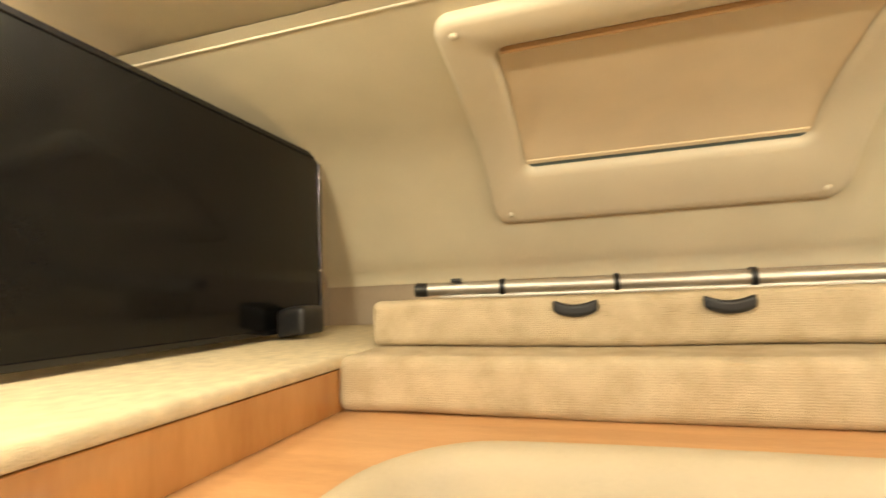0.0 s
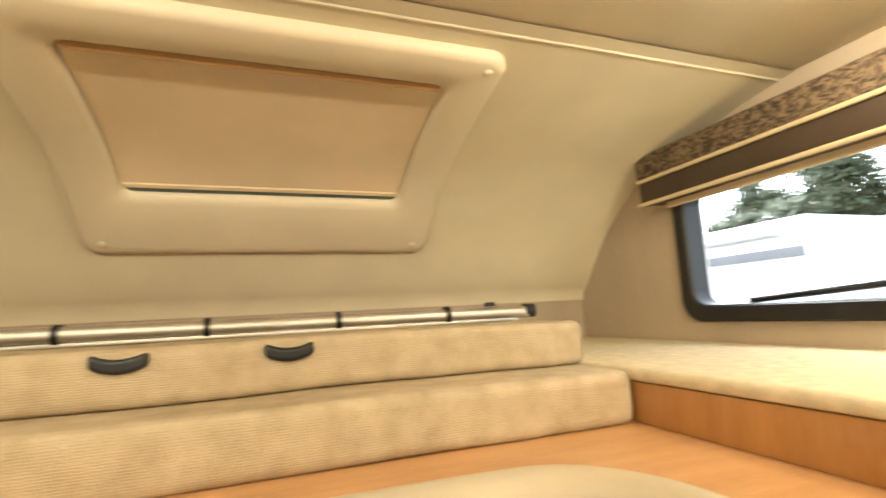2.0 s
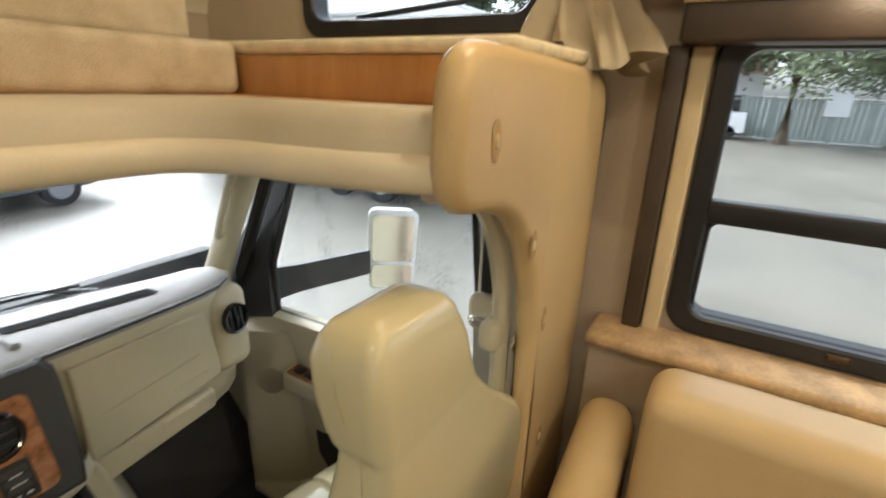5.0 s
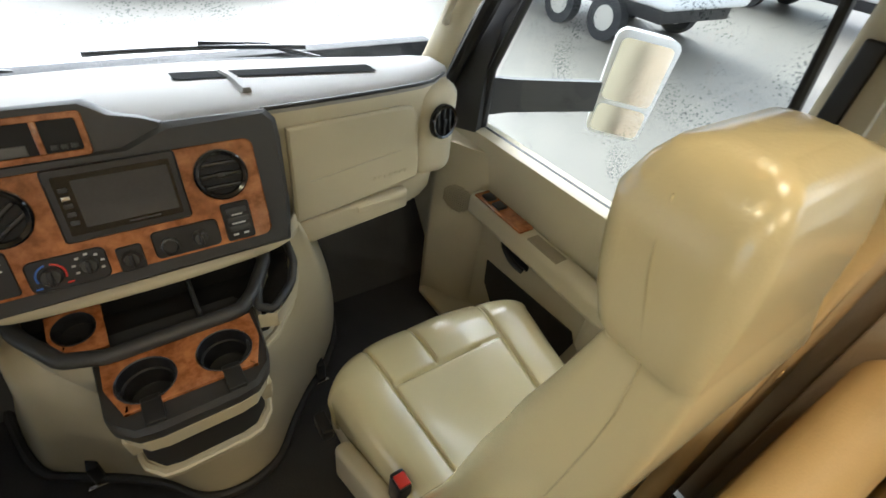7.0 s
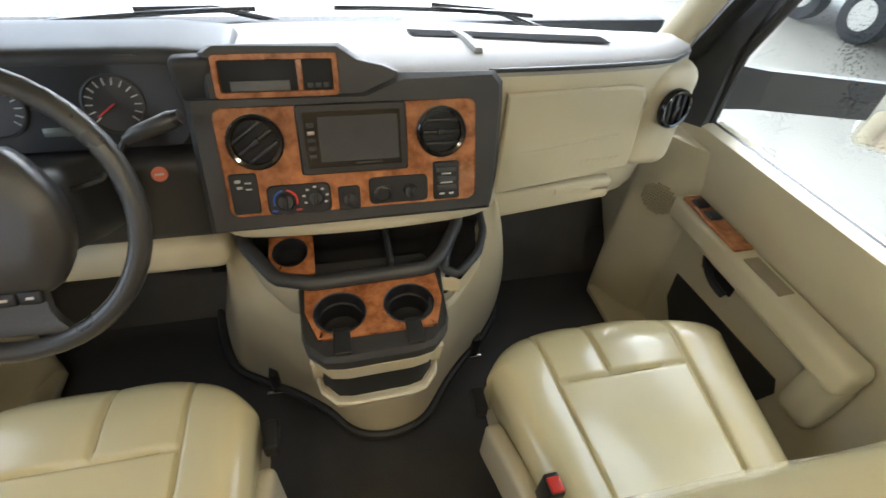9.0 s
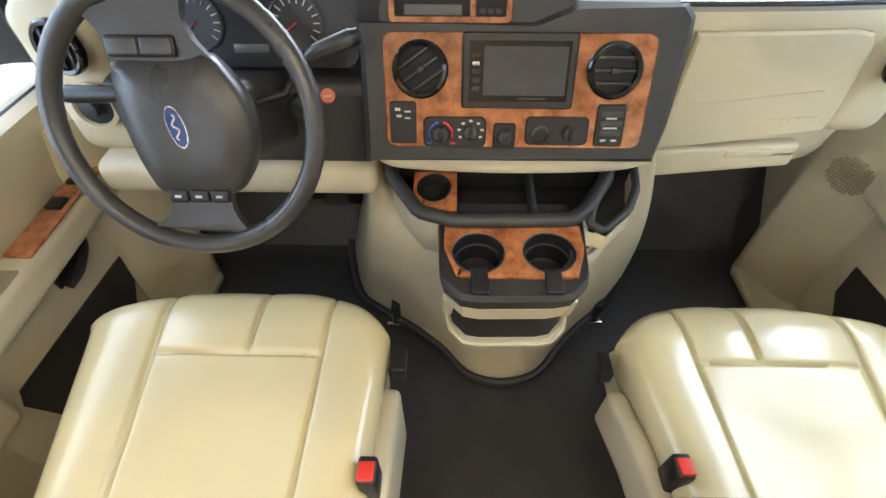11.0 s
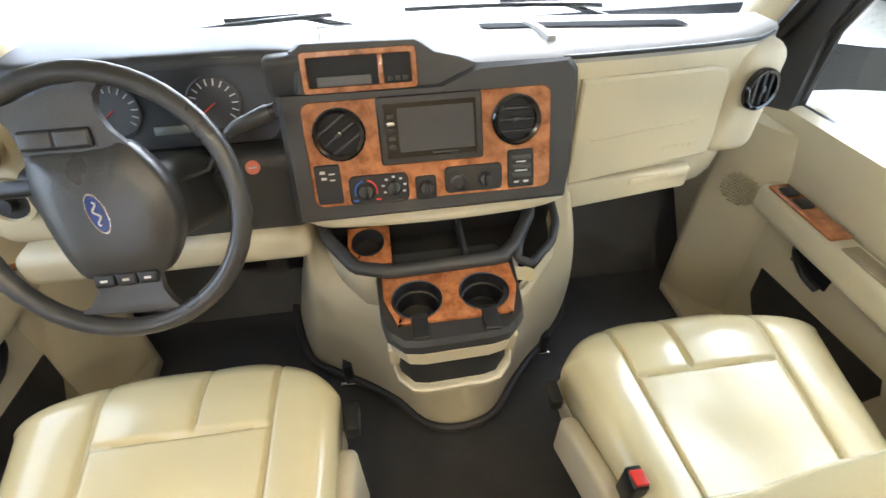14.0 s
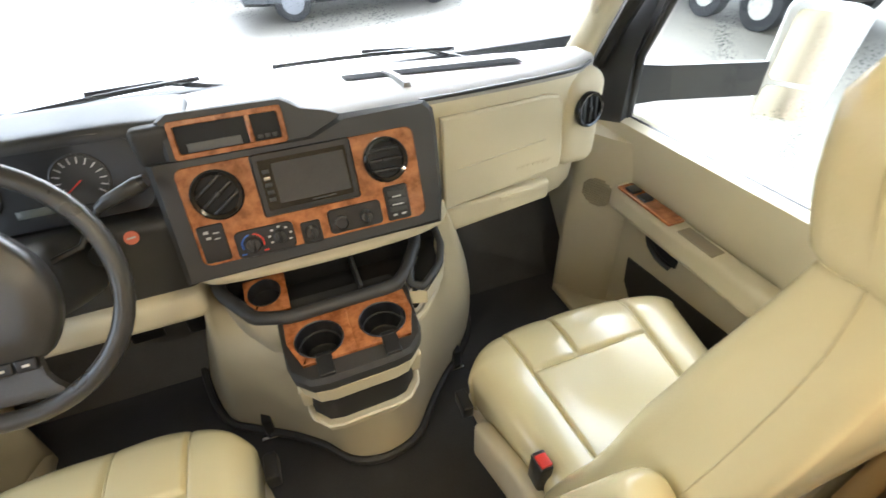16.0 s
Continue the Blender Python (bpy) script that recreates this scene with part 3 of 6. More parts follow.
w1, m1 = window_on_right("window_1", "black-framed bunk window, tilt-out pane", -0.69, 1.675, 0.09, 2.09)
part("sash_bar", tube([m1 @ Vector(p) for p in ((0.245, 0.2, -0.02), (0.25, -0.07, -0.02), (0.235, -0.115, -0.02), (0.20, -0.125, -0.02), (-0.20, -0.155, -0.02))], 0.008, 8), BLACK, w1)
w2, m2 = window_on_right("window_2", "wide black-framed side window with sliding lower pane", -2.03, 1.02, -1.05, 1.68)
part("mid_rail", RB((WX - 0.012, -1.98, 1.285), (WX + 0.03, -1.09, 1.335), 0.008), BLACK, w2)
part("lower_sash", ring_frame(rrect(0.455, 0.125, 0.03), rrect(0.435, 0.108, 0.02), -0.02, -0.006, axes((WX, -1.54, 1.175), (0, -1, 0), (0, 0, 1))), BLACK, w2)
part("latch", RB((WX - 0.022, -1.40, 1.04), (WX - 0.01, -1.36, 1.055), 0.004), BRONZE, w2)

va = thing("window_valance", "damask valance with dark brown lower band over the bunk window", "valance", "valances", at=(1.09, -0.28, 2.1))
part("damask_band", RB((1.045, -0.70, 2.100), (1.138, 0.135, 2.175), 0.008), DAMASK, va, "brown and tan damask cloth")
part("brown_band", RB((1.050, -0.70, 2.028), (1.138, 0.13, 2.094), 0.008), BROWN, va, "dark brown vinyl band")
for z in (2.097, 2.026):
    part("piping", tube([(1.048, -0.70, z), (1.048, 0.131, z)], 0.006, 8), PIPING, va)
part("roller_shade", RB((1.10, -0.68, 2.01), (1.112, 0.08, 2.04), 0.003), SHADE, va)

# ---- overhead cabinet ----
CX = 0.87
cab = thing("overhead_cabinet", "honey maple overhead cabinet with raised-panel door", "cabinet", at=(1.0, -1.5, 1.8))
part("cabinet_body", RB((CX + 0.002, -2.5, 1.80), (WX - 0.002, -0.872, ZC - 0.002), 0.003), MAPLE, cab)
part("face_frame", ring_frame(rrect(0.82, 0.233, 0.004), rrect(0.76, 0.17, 0.004), 0, 0.02, axes((CX, -1.69, 2.035), (0, -1, 0), (0, 0, 1)), 0.004), MAPLE, cab)
for yc in (-1.26, -1.98):
    dm = axes((CX - 0.02, yc, 2.045), (0, -1, 0), (0, 0, 1))
    door = part("cabinet_door", ring_frame(rrect(0.342, 0.215, 0.006), rrect(0.268, 0.145, 0.004), 0, 0.02, dm, 0.007), MAPLE, cab)
    part("raised_panel", loft([[dm @ Vector((x, y, z)) for x, y in rrect(hx, hy, 0.004)] for hx, hy, z in ((0.268, 0.145, 0.004), (0.262, 0.139, 0.012), (0.252, 0.129, 0.006), (0.225, 0.102, 0.014), (0.222, 0.099, 0.014))]), MAPLE, door)
    hb = part("handle", RB((CX - 0.066, yc - 0.155, 1.822), (CX - 0.052, yc - 0.02, 1.842), 0.005), BRONZE, door, "dark bronze bar handle")
    for dy in (-0.135, -0.045):
        part("handle_post", RB((CX - 0.054, yc + dy - 0.010, 1.819), (CX - 0.038, yc + dy + 0.010, 1.845), 0.002), BRONZE, door)
part("bottom_rail", RB((CX - 0.012, -2.5, 1.787), (CX + 0.03, -0.872, 1.812), 0.006), MAPLE, cab)

pk = thing("puck_light", "round lit puck light under the cabinet", "lamp", "lamps", at=(0.97, -1.27, 1.79))
part("trim_ring", lathe([(0.055, 0.0), (0.055, -0.010), (0.046, -0.014), (0.044, -0.008)], Matrix.Translation((0.97, -1.27, 1.798)), 28), PLASTIC, pk)
part("diffuser", lathe([(0.044, -0.004), (0.044, -0.012), (0.03, -0.016), (0.004, -0.018)], Matrix.Translation((0.97, -1.27, 1.798)), 28), LAMPGLOW, pk)
for lx, ly in CEIL_LAMPS:
    cl = thing("ceiling_lamp", "round lit recessed ceiling lamp", "lamp", "lamps", at=(lx, ly, ZC))
    part("trim_ring", lathe([(0.051, 0.0), (0.051, -0.004), (0.048, -0.006), (0.046, -0.004)], Matrix.Translation((lx, ly, ZC)), 32), PLASTIC, cl)
    part("diffuser", lathe([(0.046, -0.002), (0.046, -0.007), (0.025, -0.009), (0.004, -0.010)], Matrix.Translation((lx, ly, ZC)), 32), LAMPGLOW, cl)

v2 = thing("window_valance", "damask window valance with cream piping above the side window", "valance", "valances", at=(1.1, -1.5, 1.7))
part("damask_band", RB((1.03, -2.1, 1.715), (1.138, -0.985, 1.785), 0.008), DAMASK, v2, "brown and tan damask cloth")
part("brown_band", RB((1.035, -2.1, 1.640), (1.138, -0.985, 1.71), 0.008), BROWN, v2, "dark brown vinyl band")
part("piping", tube([(1.032, -2.1, 1.713), (1.032, -0.985, 1.713)], 0.006, 8), PIPING, v2)
part("side_leg", RB((1.085, -1.003, 1.016), (1.138, -0.962, 1.64), 0.006), BROWN, v2, "dark brown upright leg")
part("side_edge", RB((1.10, -1.045, 1.016), (1.138, -1.006, 1.64), 0.006), PIPING, v2, "cream upright edge")

# padded bulkhead end
pad = thing("padded_bulkhead", "tan vinyl padded bulkhead panel with deep buttons between bunk and cab", "padded panel", at=(0.9, BY, 0))
PO = [(0.432, 1.50), (0.430, 1.445), (0.442, 1.415), (0.475, 1.400), (0.55, 1.393), (0.625, 1.365), (0.69, 1.30), (0.735, 1.21), (0.76, 1.10), (0.768, 0.9), (0.765, 0.6), (0.76, 0.02), (1.09, 0.02), (1.10, 0.8), (1.105, 1.3), (1.10, 1.52), (1.07, 1.575), (1.0, 1.592), (0.7, 1.602), (0.50, 1.607), (0.46, 1.60), (0.438, 1.57)]
PO = PO + PO[:1]
po = []
for (xa_, za_), (xb_, zb_) in zip(PO, PO[1:]):
    m_ = max(1, int(math.hypot(xb_ - xa_, zb_ - za_) / 0.012))
    po += [(xa_ + (xb_ - xa_) * i / m_, za_ + (zb_ - za_) * i / m_) for i in range(m_)]
for _ in range(5):
    po = [((a[0] + 2 * b[0] + c[0]) / 4, (a[1] + 2 * b[1] + c[1]) / 4) for a, b, c in zip(po[-1:] + po[:-1], po, po[1:] + po[:1])]
BTN = [(0.525, 1.49), (0.70, 1.305), (0.80, 1.125), (0.86, 0.8)]


TURN = 1 if sum(a[0] * b[1] - b[0] * a[1] for a, b in zip(po, po[1:] + po[:1])) < 0 else -1


def inset(poly, d):
    out = []
    m = len(poly)
    for i in range(m):
        t = (Vector(poly[(i + 1) % m]) - Vector(poly[i - 1])).normalized()
        out.append((poly[i][0] + t.y * d * TURN, poly[i][1] - t.x * d * TURN))
    return out


bm = loft([[(x, BY + 0.040, z) for x, z in inset(po, 0.006)]] + [[(x, BY + dy, z) for x, z in inset(po, d)] for dy, d in ((0.028, 0.0), (0.016, 0.002), (0.007, 0.007), (0.002, 0.014), (0.0, 0.022))])
bmesh.ops.triangulate(bm, faces=[f for f in bm.faces if len(f.verts) > 4])
part("padding", bm, TANVINYL, pad, smooth=70)
for x, z in BTN:
    bmx = axes((x, BY - 0.001, z), (1, 0, 0), (0, 0, 1))
    # darker ring paints the shadow of the dimple round each button
    part("button_dimple", lathe([(0.024, 0.0), (0.019, 0.0014), (0.012, 0.0005), (0.002, 0.0004)], bmx @ Matrix.Diagonal((0.55, 1.15, 1, 1)), 20), mat("dimple_shade_vinyl", (0.42, 0.27, 0.11), 0.5) if "dimple_shade_vinyl" not in bpy.data.materials else bpy.data.materials["dimple_shade_vinyl"], pad, "shallow ring in darker vinyl for the dimple's shadow")
    part("button", lathe([(0.010, 0.0), (0.0095, 0.002), (0.007, 0.0032), (0.002, 0.0036)], bmx @ Matrix.Diagonal((0.6, 1, 1, 1)), 16), PIPING if z == 1.305 else TANVINYL, pad)
structure("trim_cab_opening", tube(curve_pts([(0.47, BY + 0.06, 1.43), (0.58, BY + 0.06, 1.41), (0.67, BY + 0.065, 1.34), (0.735, BY + 0.07, 1.22), (0.765, BY + 0.075, 1.1), (0.77, BY + 0.075, 0.7), (0.76, BY + 0.075, 0.05)], 5), 0.018, 8), BEIGE, "beige edge trim round the cab opening")
structure("wall_partition", RB((-1.13, BY, 0.0), (-0.86, BY + 0.05, 1.5), 0.02), TANVINYL, "plain tan padded partition behind the driver")

# ---- cab shell ----
DX = 0.98   # inner face of the doors


def windscreen_base(x):
    return 0.585 - 0.215 * (abs(x) / 0.9) ** 2.2


def screen_pt(x, t):
    """A point of the windscreen: t from its foot (0) to its head (1)."""
    y0, z0 = windscreen_base(x), 0.90
    y1, z1 = 0.10 - 0.10 * (abs(x) / 0.9) ** 2.2, 1.42
    k = 1 - 0.10 * t
    return Vector((x * k, y0 + (y1 - y0) * t, z0 + (z1 - z0) * t))


ws = tagged(new("window_3"), "wide raked windscreen, wet with rain", "windscreen", kind="structure")
ws.location = (0, 0.5, 0.95)
g = part("pane", loft([[screen_pt(x, t) for x in np.linspace(-0.93, 0.93, 25)] for t in (0, 0.5, 1)], closed=False), WET, ws)
g.visible_shadow = False
part("screen_seal", tube([screen_pt(x, 0.0) + Vector((0, 0.002, 0.0)) for x in np.linspace(-0.93, 0.93, 25)], 0.012, 8), BLACK, ws, "black rubber seal")

for s in (-1, 1):
    side = "passenger" if s > 0 else "driver"
    pil = thing("windscreen_pillar", "beige moulded windscreen pillar with black outer edge", "pillar", "windscreen pillars", at=(s * 0.9, 0.3, 0.95))
    pts = [screen_pt(s * 0.90, t) + Vector((s * 0.01, -0.015 * t - 0.01, 0)) for t in np.linspace(-0.05, 1.0, 9)]
    part("pillar_cover", tube(pts, [0.05, 0.045, 0.042, 0.04, 0.04, 0.042, 0.045, 0.05, 0.06], 12), BEIGE, pil)
    pts = [screen_pt(s * 0.90, t) + Vector((s * 0.075, -0.05, 0.0)) for t in np.linspace(-0.25, 1.0, 9)]
    part("outer_edge", tube(pts, 0.022, 8), BLACK, pil)
    # grab handle on the pillar
    part("grab_handle", tube(curve_pts([screen_pt(s * 0.88, 0.35) + Vector((0, -0.03, 0)), screen_pt(s * 0.86, 0.40) + Vector((-s * 0.02, -0.07, 0)), screen_pt(s * 0.86, 0.72) + Vector((-s * 0.02, -0.07, 0)), screen_pt(s * 0.88, 0.78) + Vector((0, -0.03, 0))], 6), 0.011, 8), BEIGE, pil)
    # quarter: black triangle between pillar and door glass
    tri = [(s * 0.985, y, z) for y, z in ((0.33, 0.70), (0.185, 0.742), (0.185, 0.95), (0.14, 1.10), (0.04, 1.25), (-0.03, 1.36), (0.05, 1.40), (0.19, 1.20), (0.30, 1.04), (0.42, 0.92), (0.46, 0.80))]
    part("quarter_panel", loft([tri, [(x + s * 0.03, y, z) for x, y, z in tri]]), CHAR, pil, "dark corner panel")
    # door
    door = tagged(new("door_1" if s > 0 else "door_2"), "beige moulded " + side + " door with burl switch panel", "door", kind="structure")
    door.location = (s * DX, -0.1, 0.1)
    sill = lambda y: 0.742 + 0.02 * (0.24 - y) / 0.7
    prof = [(1.012, 0.0), (1.012, 0.35), (1.012, 0.50), (1.006, 0.60), (0.988, 0.70), (0.985, 0.745), (1.01, 0.757), (1.05, 0.755), (1.05, 0.0)]
    rings = []
    for y in np.linspace(-0.80, 0.62, 15):
        rings.append([Vector((s * x, y, z + (0.02 * (0.24 - y) / 0.7 if z > 0.6 else 0))) for x, z in prof])
    part("door_panel", loft(rings), BEIGE, door)
    # armrest pod, flaring inward towards the rear
    def bend(p):
        k = (0.12 - p.y) / 0.64
        return Vector((p.x - s * 0.02 * k, p.y, p.z + 0.02 * k))
    x0, x1 = sorted((s * 0.9430, s * 1.0200))
    part("armrest", RB((x0, -0.53, 0.475), (x1, 0.125, 0.565), 0.025, m=8, k=4, f=bend), BEIGE, door)
    part("armrest_drop", RB((min(s * 0.9580, s * 1.0200), -0.53, 0.33), (max(s * 0.9580, s * 1.0200), -0.43, 0.52), 0.03, m=4, k=4), BEIGE, door)
    sw = part("switch_panel", RB((min(s * 0.9430, s * 1.0030), -0.215 if s < 0 else -0.15, 0.563), (max(s * 0.9430, s * 1.0030), 0.09, 0.574), 0.006, f=bend), BURL, door, "glossy burl wood switch panel")
    for y in ((0.035, -0.055) if s < 0 else (0.045, -0.01)):
        part("switch", RB((min(s * 0.9530, s * 0.9900), y - 0.020, 0.572), (max(s * 0.9530, s * 0.9900), y + 0.020, 0.582), 0.004, f=bend), BLACK, door, "black window switch")
    # plate in a darker beige paints the shade of the pull cup's hollow
    part("pull_cup", RB((min(s * 0.9510, s * 0.9960), -0.385 if s < 0 else -0.305, 0.560), (max(s * 0.9510, s * 0.9960), -0.245 if s < 0 else -0.175, 0.5665), 0.004, f=lambda p: bend(p) - Vector((0, 0, 0.0))), mat("pull_cup_shadow", (0.25, 0.21, 0.14), 0.6), door, "darker plate with the pull cup's shade in its colour")
    part("handle_recess", RB((min(s * 1.0060, s * 1.0150), -0.16, 0.395), (max(s * 1.0060, s * 1.0150), -0.03, 0.462), 0.004, m=3), BLACK, door, "dark handle recess")
    part("door_handle", tube(curve_pts([(s * 1.0030, -0.035, 0.455), (s * 0.9830, -0.06, 0.44), (s * 0.9800, -0.11, 0.415), (s * 0.9980, -0.15, 0.395)], 5), 0.011, 8), BLACK, door, "curved black inner handle")
    pk_ = [(0.03, 0.30), (-0.39, 0.335), (-0.41, 0.30), (-0.36, 0.10), (-0.10, 0.06), (0.02, 0.20)]
    part("map_pocket", loft([[(s * 1.0140, y, z) for y, z in pk_], [(s * 1.0075, y, z) for y, z in pk_]]), RUBBER, door, "black carpeted map pocket")
    gp = [(s * 1.03, 0.25, 0.74), (s * 1.03, -0.62, 0.76), (s * 0.99, -0.60, 1.36), (s * 0.99, -0.02, 1.36)]
    g = part("pane", loft([gp, [(x + s * 0.004, y, z) for x, y, z in gp]]), DAMP if s > 0 else GLASS, door)
    g.visible_shadow = False
    fr = [(s * 1.015, 0.19, 0.75), (s * 1.005, 0.18, 0.95), (s * 0.99, 0.04, 1.25), (s * 0.98, -0.03, 1.36), (s * 0.98, -0.60, 1.37), (s * 1.015, -0.64, 0.76)]
    part("glass_channel", tube(fr, 0.013, 8), BLACK, door, "black window channel")
    part("sill_seal", tube([(s * 1.018, 0.25, 0.752), (s * 1.018, -0.63, 0.776)], 0.008, 8), BLACK, door)
    if s < 0:
        door.location.x -= 0.045
    # kick panel ahead of the door, turning in to the footwell
    sh_ = 0.0 if s > 0 else 0.035
    kp = [(1.02, 0.09), (0.985, 0.12), (0.955, 0.165), (0.925, 0.225), (0.906, 0.262), (0.905, 0.285), (0.925, 0.298), (1.04, 0.32), (1.045, 0.10)]
    kick = tagged(part("trim_kick", loft([[Vector((s * (x + sh_ - (0.012 if x < 1 else 0) * (1 - z / 0.66)), y - 1.7 * sh_ - 0.03 * max(0, 0.3 - z), z)) for x, y in kp] for z in np.linspace(0.0, 0.70, 8)]), BEIGE, smooth=60), "beige moulded kick panel ahead of the cab door", "trim", kind="structure")
    if s > 0:
        gb_ = bmesh.new()
        gx_ = axes((0.9455, 0.178, 0.50), (-0.45, 0.89, 0.0), (0, 0, 1))
        for i_ in range(-6, 7):
            for j_ in range(-5, 6):
                if (i_ / 6.5) ** 2 + (j_ / 5.5) ** 2 < 1:
                    rbox(gb_, (i_ * 0.0085 - 0.0028, j_ * 0.0095 - 0.0028, -0.012), (i_ * 0.0085 + 0.0028, j_ * 0.0095 + 0.0028, 0.0035), 0.001, 1, 1, None, gx_)
        tagged(part("speaker_grille", gb_, mat("grille_plastic", (0.47, 0.42, 0.29), 0.6), kick, "perforated speaker grille"), kind="stuff")
    xs_ = sorted((s * (0.872 + sh_), s * (1.02 + sh_)))
    tagged(part("trim_sill", RB((xs_[0], -0.62, 0.0), (xs_[1], 0.255 - 1.7 * sh_, 0.034), 0.012, m=4, k=3), BEIGE), "beige moulded door sill plate on the cab floor", "trim", kind="structure")
    # door pillar with belt
    bp = thing("door_pillar", "beige moulded door pillar", "pillar", "door pillars", at=(s * 0.95, -0.7, 0.1))
    part("pillar_cover", RB((min(s * 0.90, s * 1.05), -0.80, 0.02), (max(s * 0.90, s * 1.05), -0.655, 1.43), 0.03, m=4, k=4), BEIGE, bp)
    part("belt_slot", RB((min(s * 0.893, s * 0.905), -0.705, 1.10), (max(s * 0.893, s * 0.905), -0.675, 1.30), 0.004), BLACK, bp, "black height adjuster slot")
    anchor = part("belt_anchor", RB((min(s * 0.865, s * 0.905), -0.735, 1.035), (max(s * 0.865, s * 0.905), -0.655, 1.100), 0.018, m=2, k=4), BEIGE, bp, "rounded beige belt anchor cover")
    part("belt_ring", tube([(s * (0.868 + 0.004 * math.cos(a_)), -0.695 + 0.034 * math.cos(a_), 1.035 + 0.016 * math.sin(a_)) for a_ in np.linspace(0, 6.0, 16)], 0.005, 6), CHROME, anchor, "chrome belt ring")
    part("belt_webbing", RB((min(s * 0.878, s * 0.882), -0.722, 0.30), (max(s * 0.878, s * 0.882), -0.668, 1.035), 0.0015, m=6, f=lambda p: (p.x, p.y - 0.05 * (1.035 - p.z), p.z)), mat("belt_webbing", (0.36, 0.33, 0.27), 0.75, grain=500, bump=0.15) if "belt_webbing" not in bpy.data.materials else bpy.data.materials["belt_webbing"], bp, "grey-tan belt webbing")
structure("roof_edge", RB((-1.06, -0.80, 1.37), (-0.98, 0.06, 1.44), 0.01), BEIGE, "beige roof rail above the driver door")
structure("roof_edge_far", RB((0.98, -0.80, 1.37), (1.06, 0.06, 1.44), 0.01), BEIGE, "beige roof rail above the passenger door")
structure("firewall", RB((-1.06, 0.60, 0.0), (1.06, 0.66, 0.90), 0.004), PIT, "dark firewall under the dashboard")
structure("kick_floor", loft([[(-1.05, 0.35, 0.003), (1.05, 0.35, 0.003), (1.05, 0.595, 0.003), (-1.05, 0.595, 0.003)], [(-1.05, 0.59, 0.3), (1.05, 0.59, 0.3), (1.05, 0.595, 0.3), (-1.05, 0.595, 0.3)]]), RUBBER, "black rubber toe board")

# seat belt
sb = thing("seat_belt", "beige seat belt with chrome ring on the pillar", "seat belt", at=(0.8, -0.78, 1.05))
part("guide_cover", RB((0.715, -0.80, 1.06), (0.80, -0.755, 1.125), 0.02, m=3, k=4), BEIGE, sb)
part("webbing", loft([[(0.765, -0.80, 1.07), (0.81, -0.79, 1.07), (0.81, -0.787, 1.07), (0.765, -0.797, 1.07)], [(0.77, -0.79, 0.6), (0.815, -0.78, 0.6), (0.815, -0.777, 0.6), (0.77, -0.787, 0.6)]]), mat("belt_webbing", (0.33, 0.28, 0.19), 0.8, bump=0.2), sb, "woven grey-beige webbing")
part("ring", tube([(0.79 + 0.018 * math.cos(a), -0.812, 1.065 + 0.018 * math.sin(a)) for a in np.linspace(0, 2 * math.pi, 15)[:-1]], 0.004, 6, closed=True), CHROME, sb, "chrome ring")

# ---- dashboard ----
dash = thing("dashboard", "charcoal and beige dashboard with burl wood panels", "dashboard", at=(0, 0.1, 0.8))


def dash_front(x):
    return 0.052 + 0.05 * (abs(x) / 0.85) ** 4 + (0.5 * max(0, x - 0.72) if x > 0 else 0)


xs = np.linspace(-0.93, 0.80, 31)
top_rings = []
for f_, dz in ((0.0, -0.02), (0.0, 0.0), (0.04, 0.008), (0.3, 0.006), (0.7, -0.03), (1.0, -0.08)):
    row = []
    for x in xs:
        a, b = dash_front(x), windscreen_base(x) + 0.01
        bulge = 0.045 * math.exp(-((x + 0.5) / 0.33) ** 4) if f_ < 0.6 else 0
        row.append(Vector((x, a + (b - a) * f_, 0.983 + dz + bulge * (1 - f_))))
    top_rings.append(row)
top_rings.append([Vector((x, windscreen_base(x) + 0.01, 0.80)) for x in xs])
part("top_pad", loft(top_rings, closed=False), DASHTOP, dash, "pale sunlit dash top", smooth=60)


def top_z(x, y):
    """Height of the dash top at a place of the plan."""
    a, b = dash_front(x), windscreen_base(x) + 0.01
    f_ = (y - a) / (b - a)
    bulge = 0.045 * math.exp(-((x + 0.5) / 0.33) ** 4)
    knots = ((0.0, 0.0), (0.04, 0.008), (0.3, 0.006), (0.7, -0.03), (1.0, -0.08))
    for (f0, z0), (f1, z1) in zip(knots, knots[1:]):
        if f_ <= f1:
            return 0.983 + z0 + (z1 - z0) * (f_ - f0) / (f1 - f0) + (bulge * (1 - f_) if f_ < 0.6 else 0)
    return 0.903


def on_top(rows_, lift):
    return [[Vector((x, y, top_z(x, y) + lift)) for x, y in row] for row in rows_]


for x0, x1 in ((-0.66, -0.36), (-0.30, -0.02), (0.03, 0.40)):
    sx_ = np.linspace(x0, x1, 10)
    part("defroster_slot", loft(on_top([[(x, windscreen_base(x) - d) for x in sx_] for d in (0.085, 0.079, 0.065, 0.060)], 0.003), closed=False), SLOT_SHADE, dash, "dark defroster slot")
sx_ = np.linspace(0.155, 0.60, 14)
far_ = [(x, 0.318 - 0.235 * (x - 0.155)) for x in sx_]
near_ = [(x, 0.236 - 0.185 * (x - 0.155)) for x in sx_]
mid_ = [tuple(Vector(a).lerp(Vector(b), 0.5)) for a, b in zip(near_, far_)]
# no recess is cut; a black sheet paints its shade on the dash top
part("top_recess_shade", loft(on_top([near_, mid_, far_], 0.0035), closed=False), SLOT_SHADE, dash, "long black sheet standing for the shaded recess in the dash top")
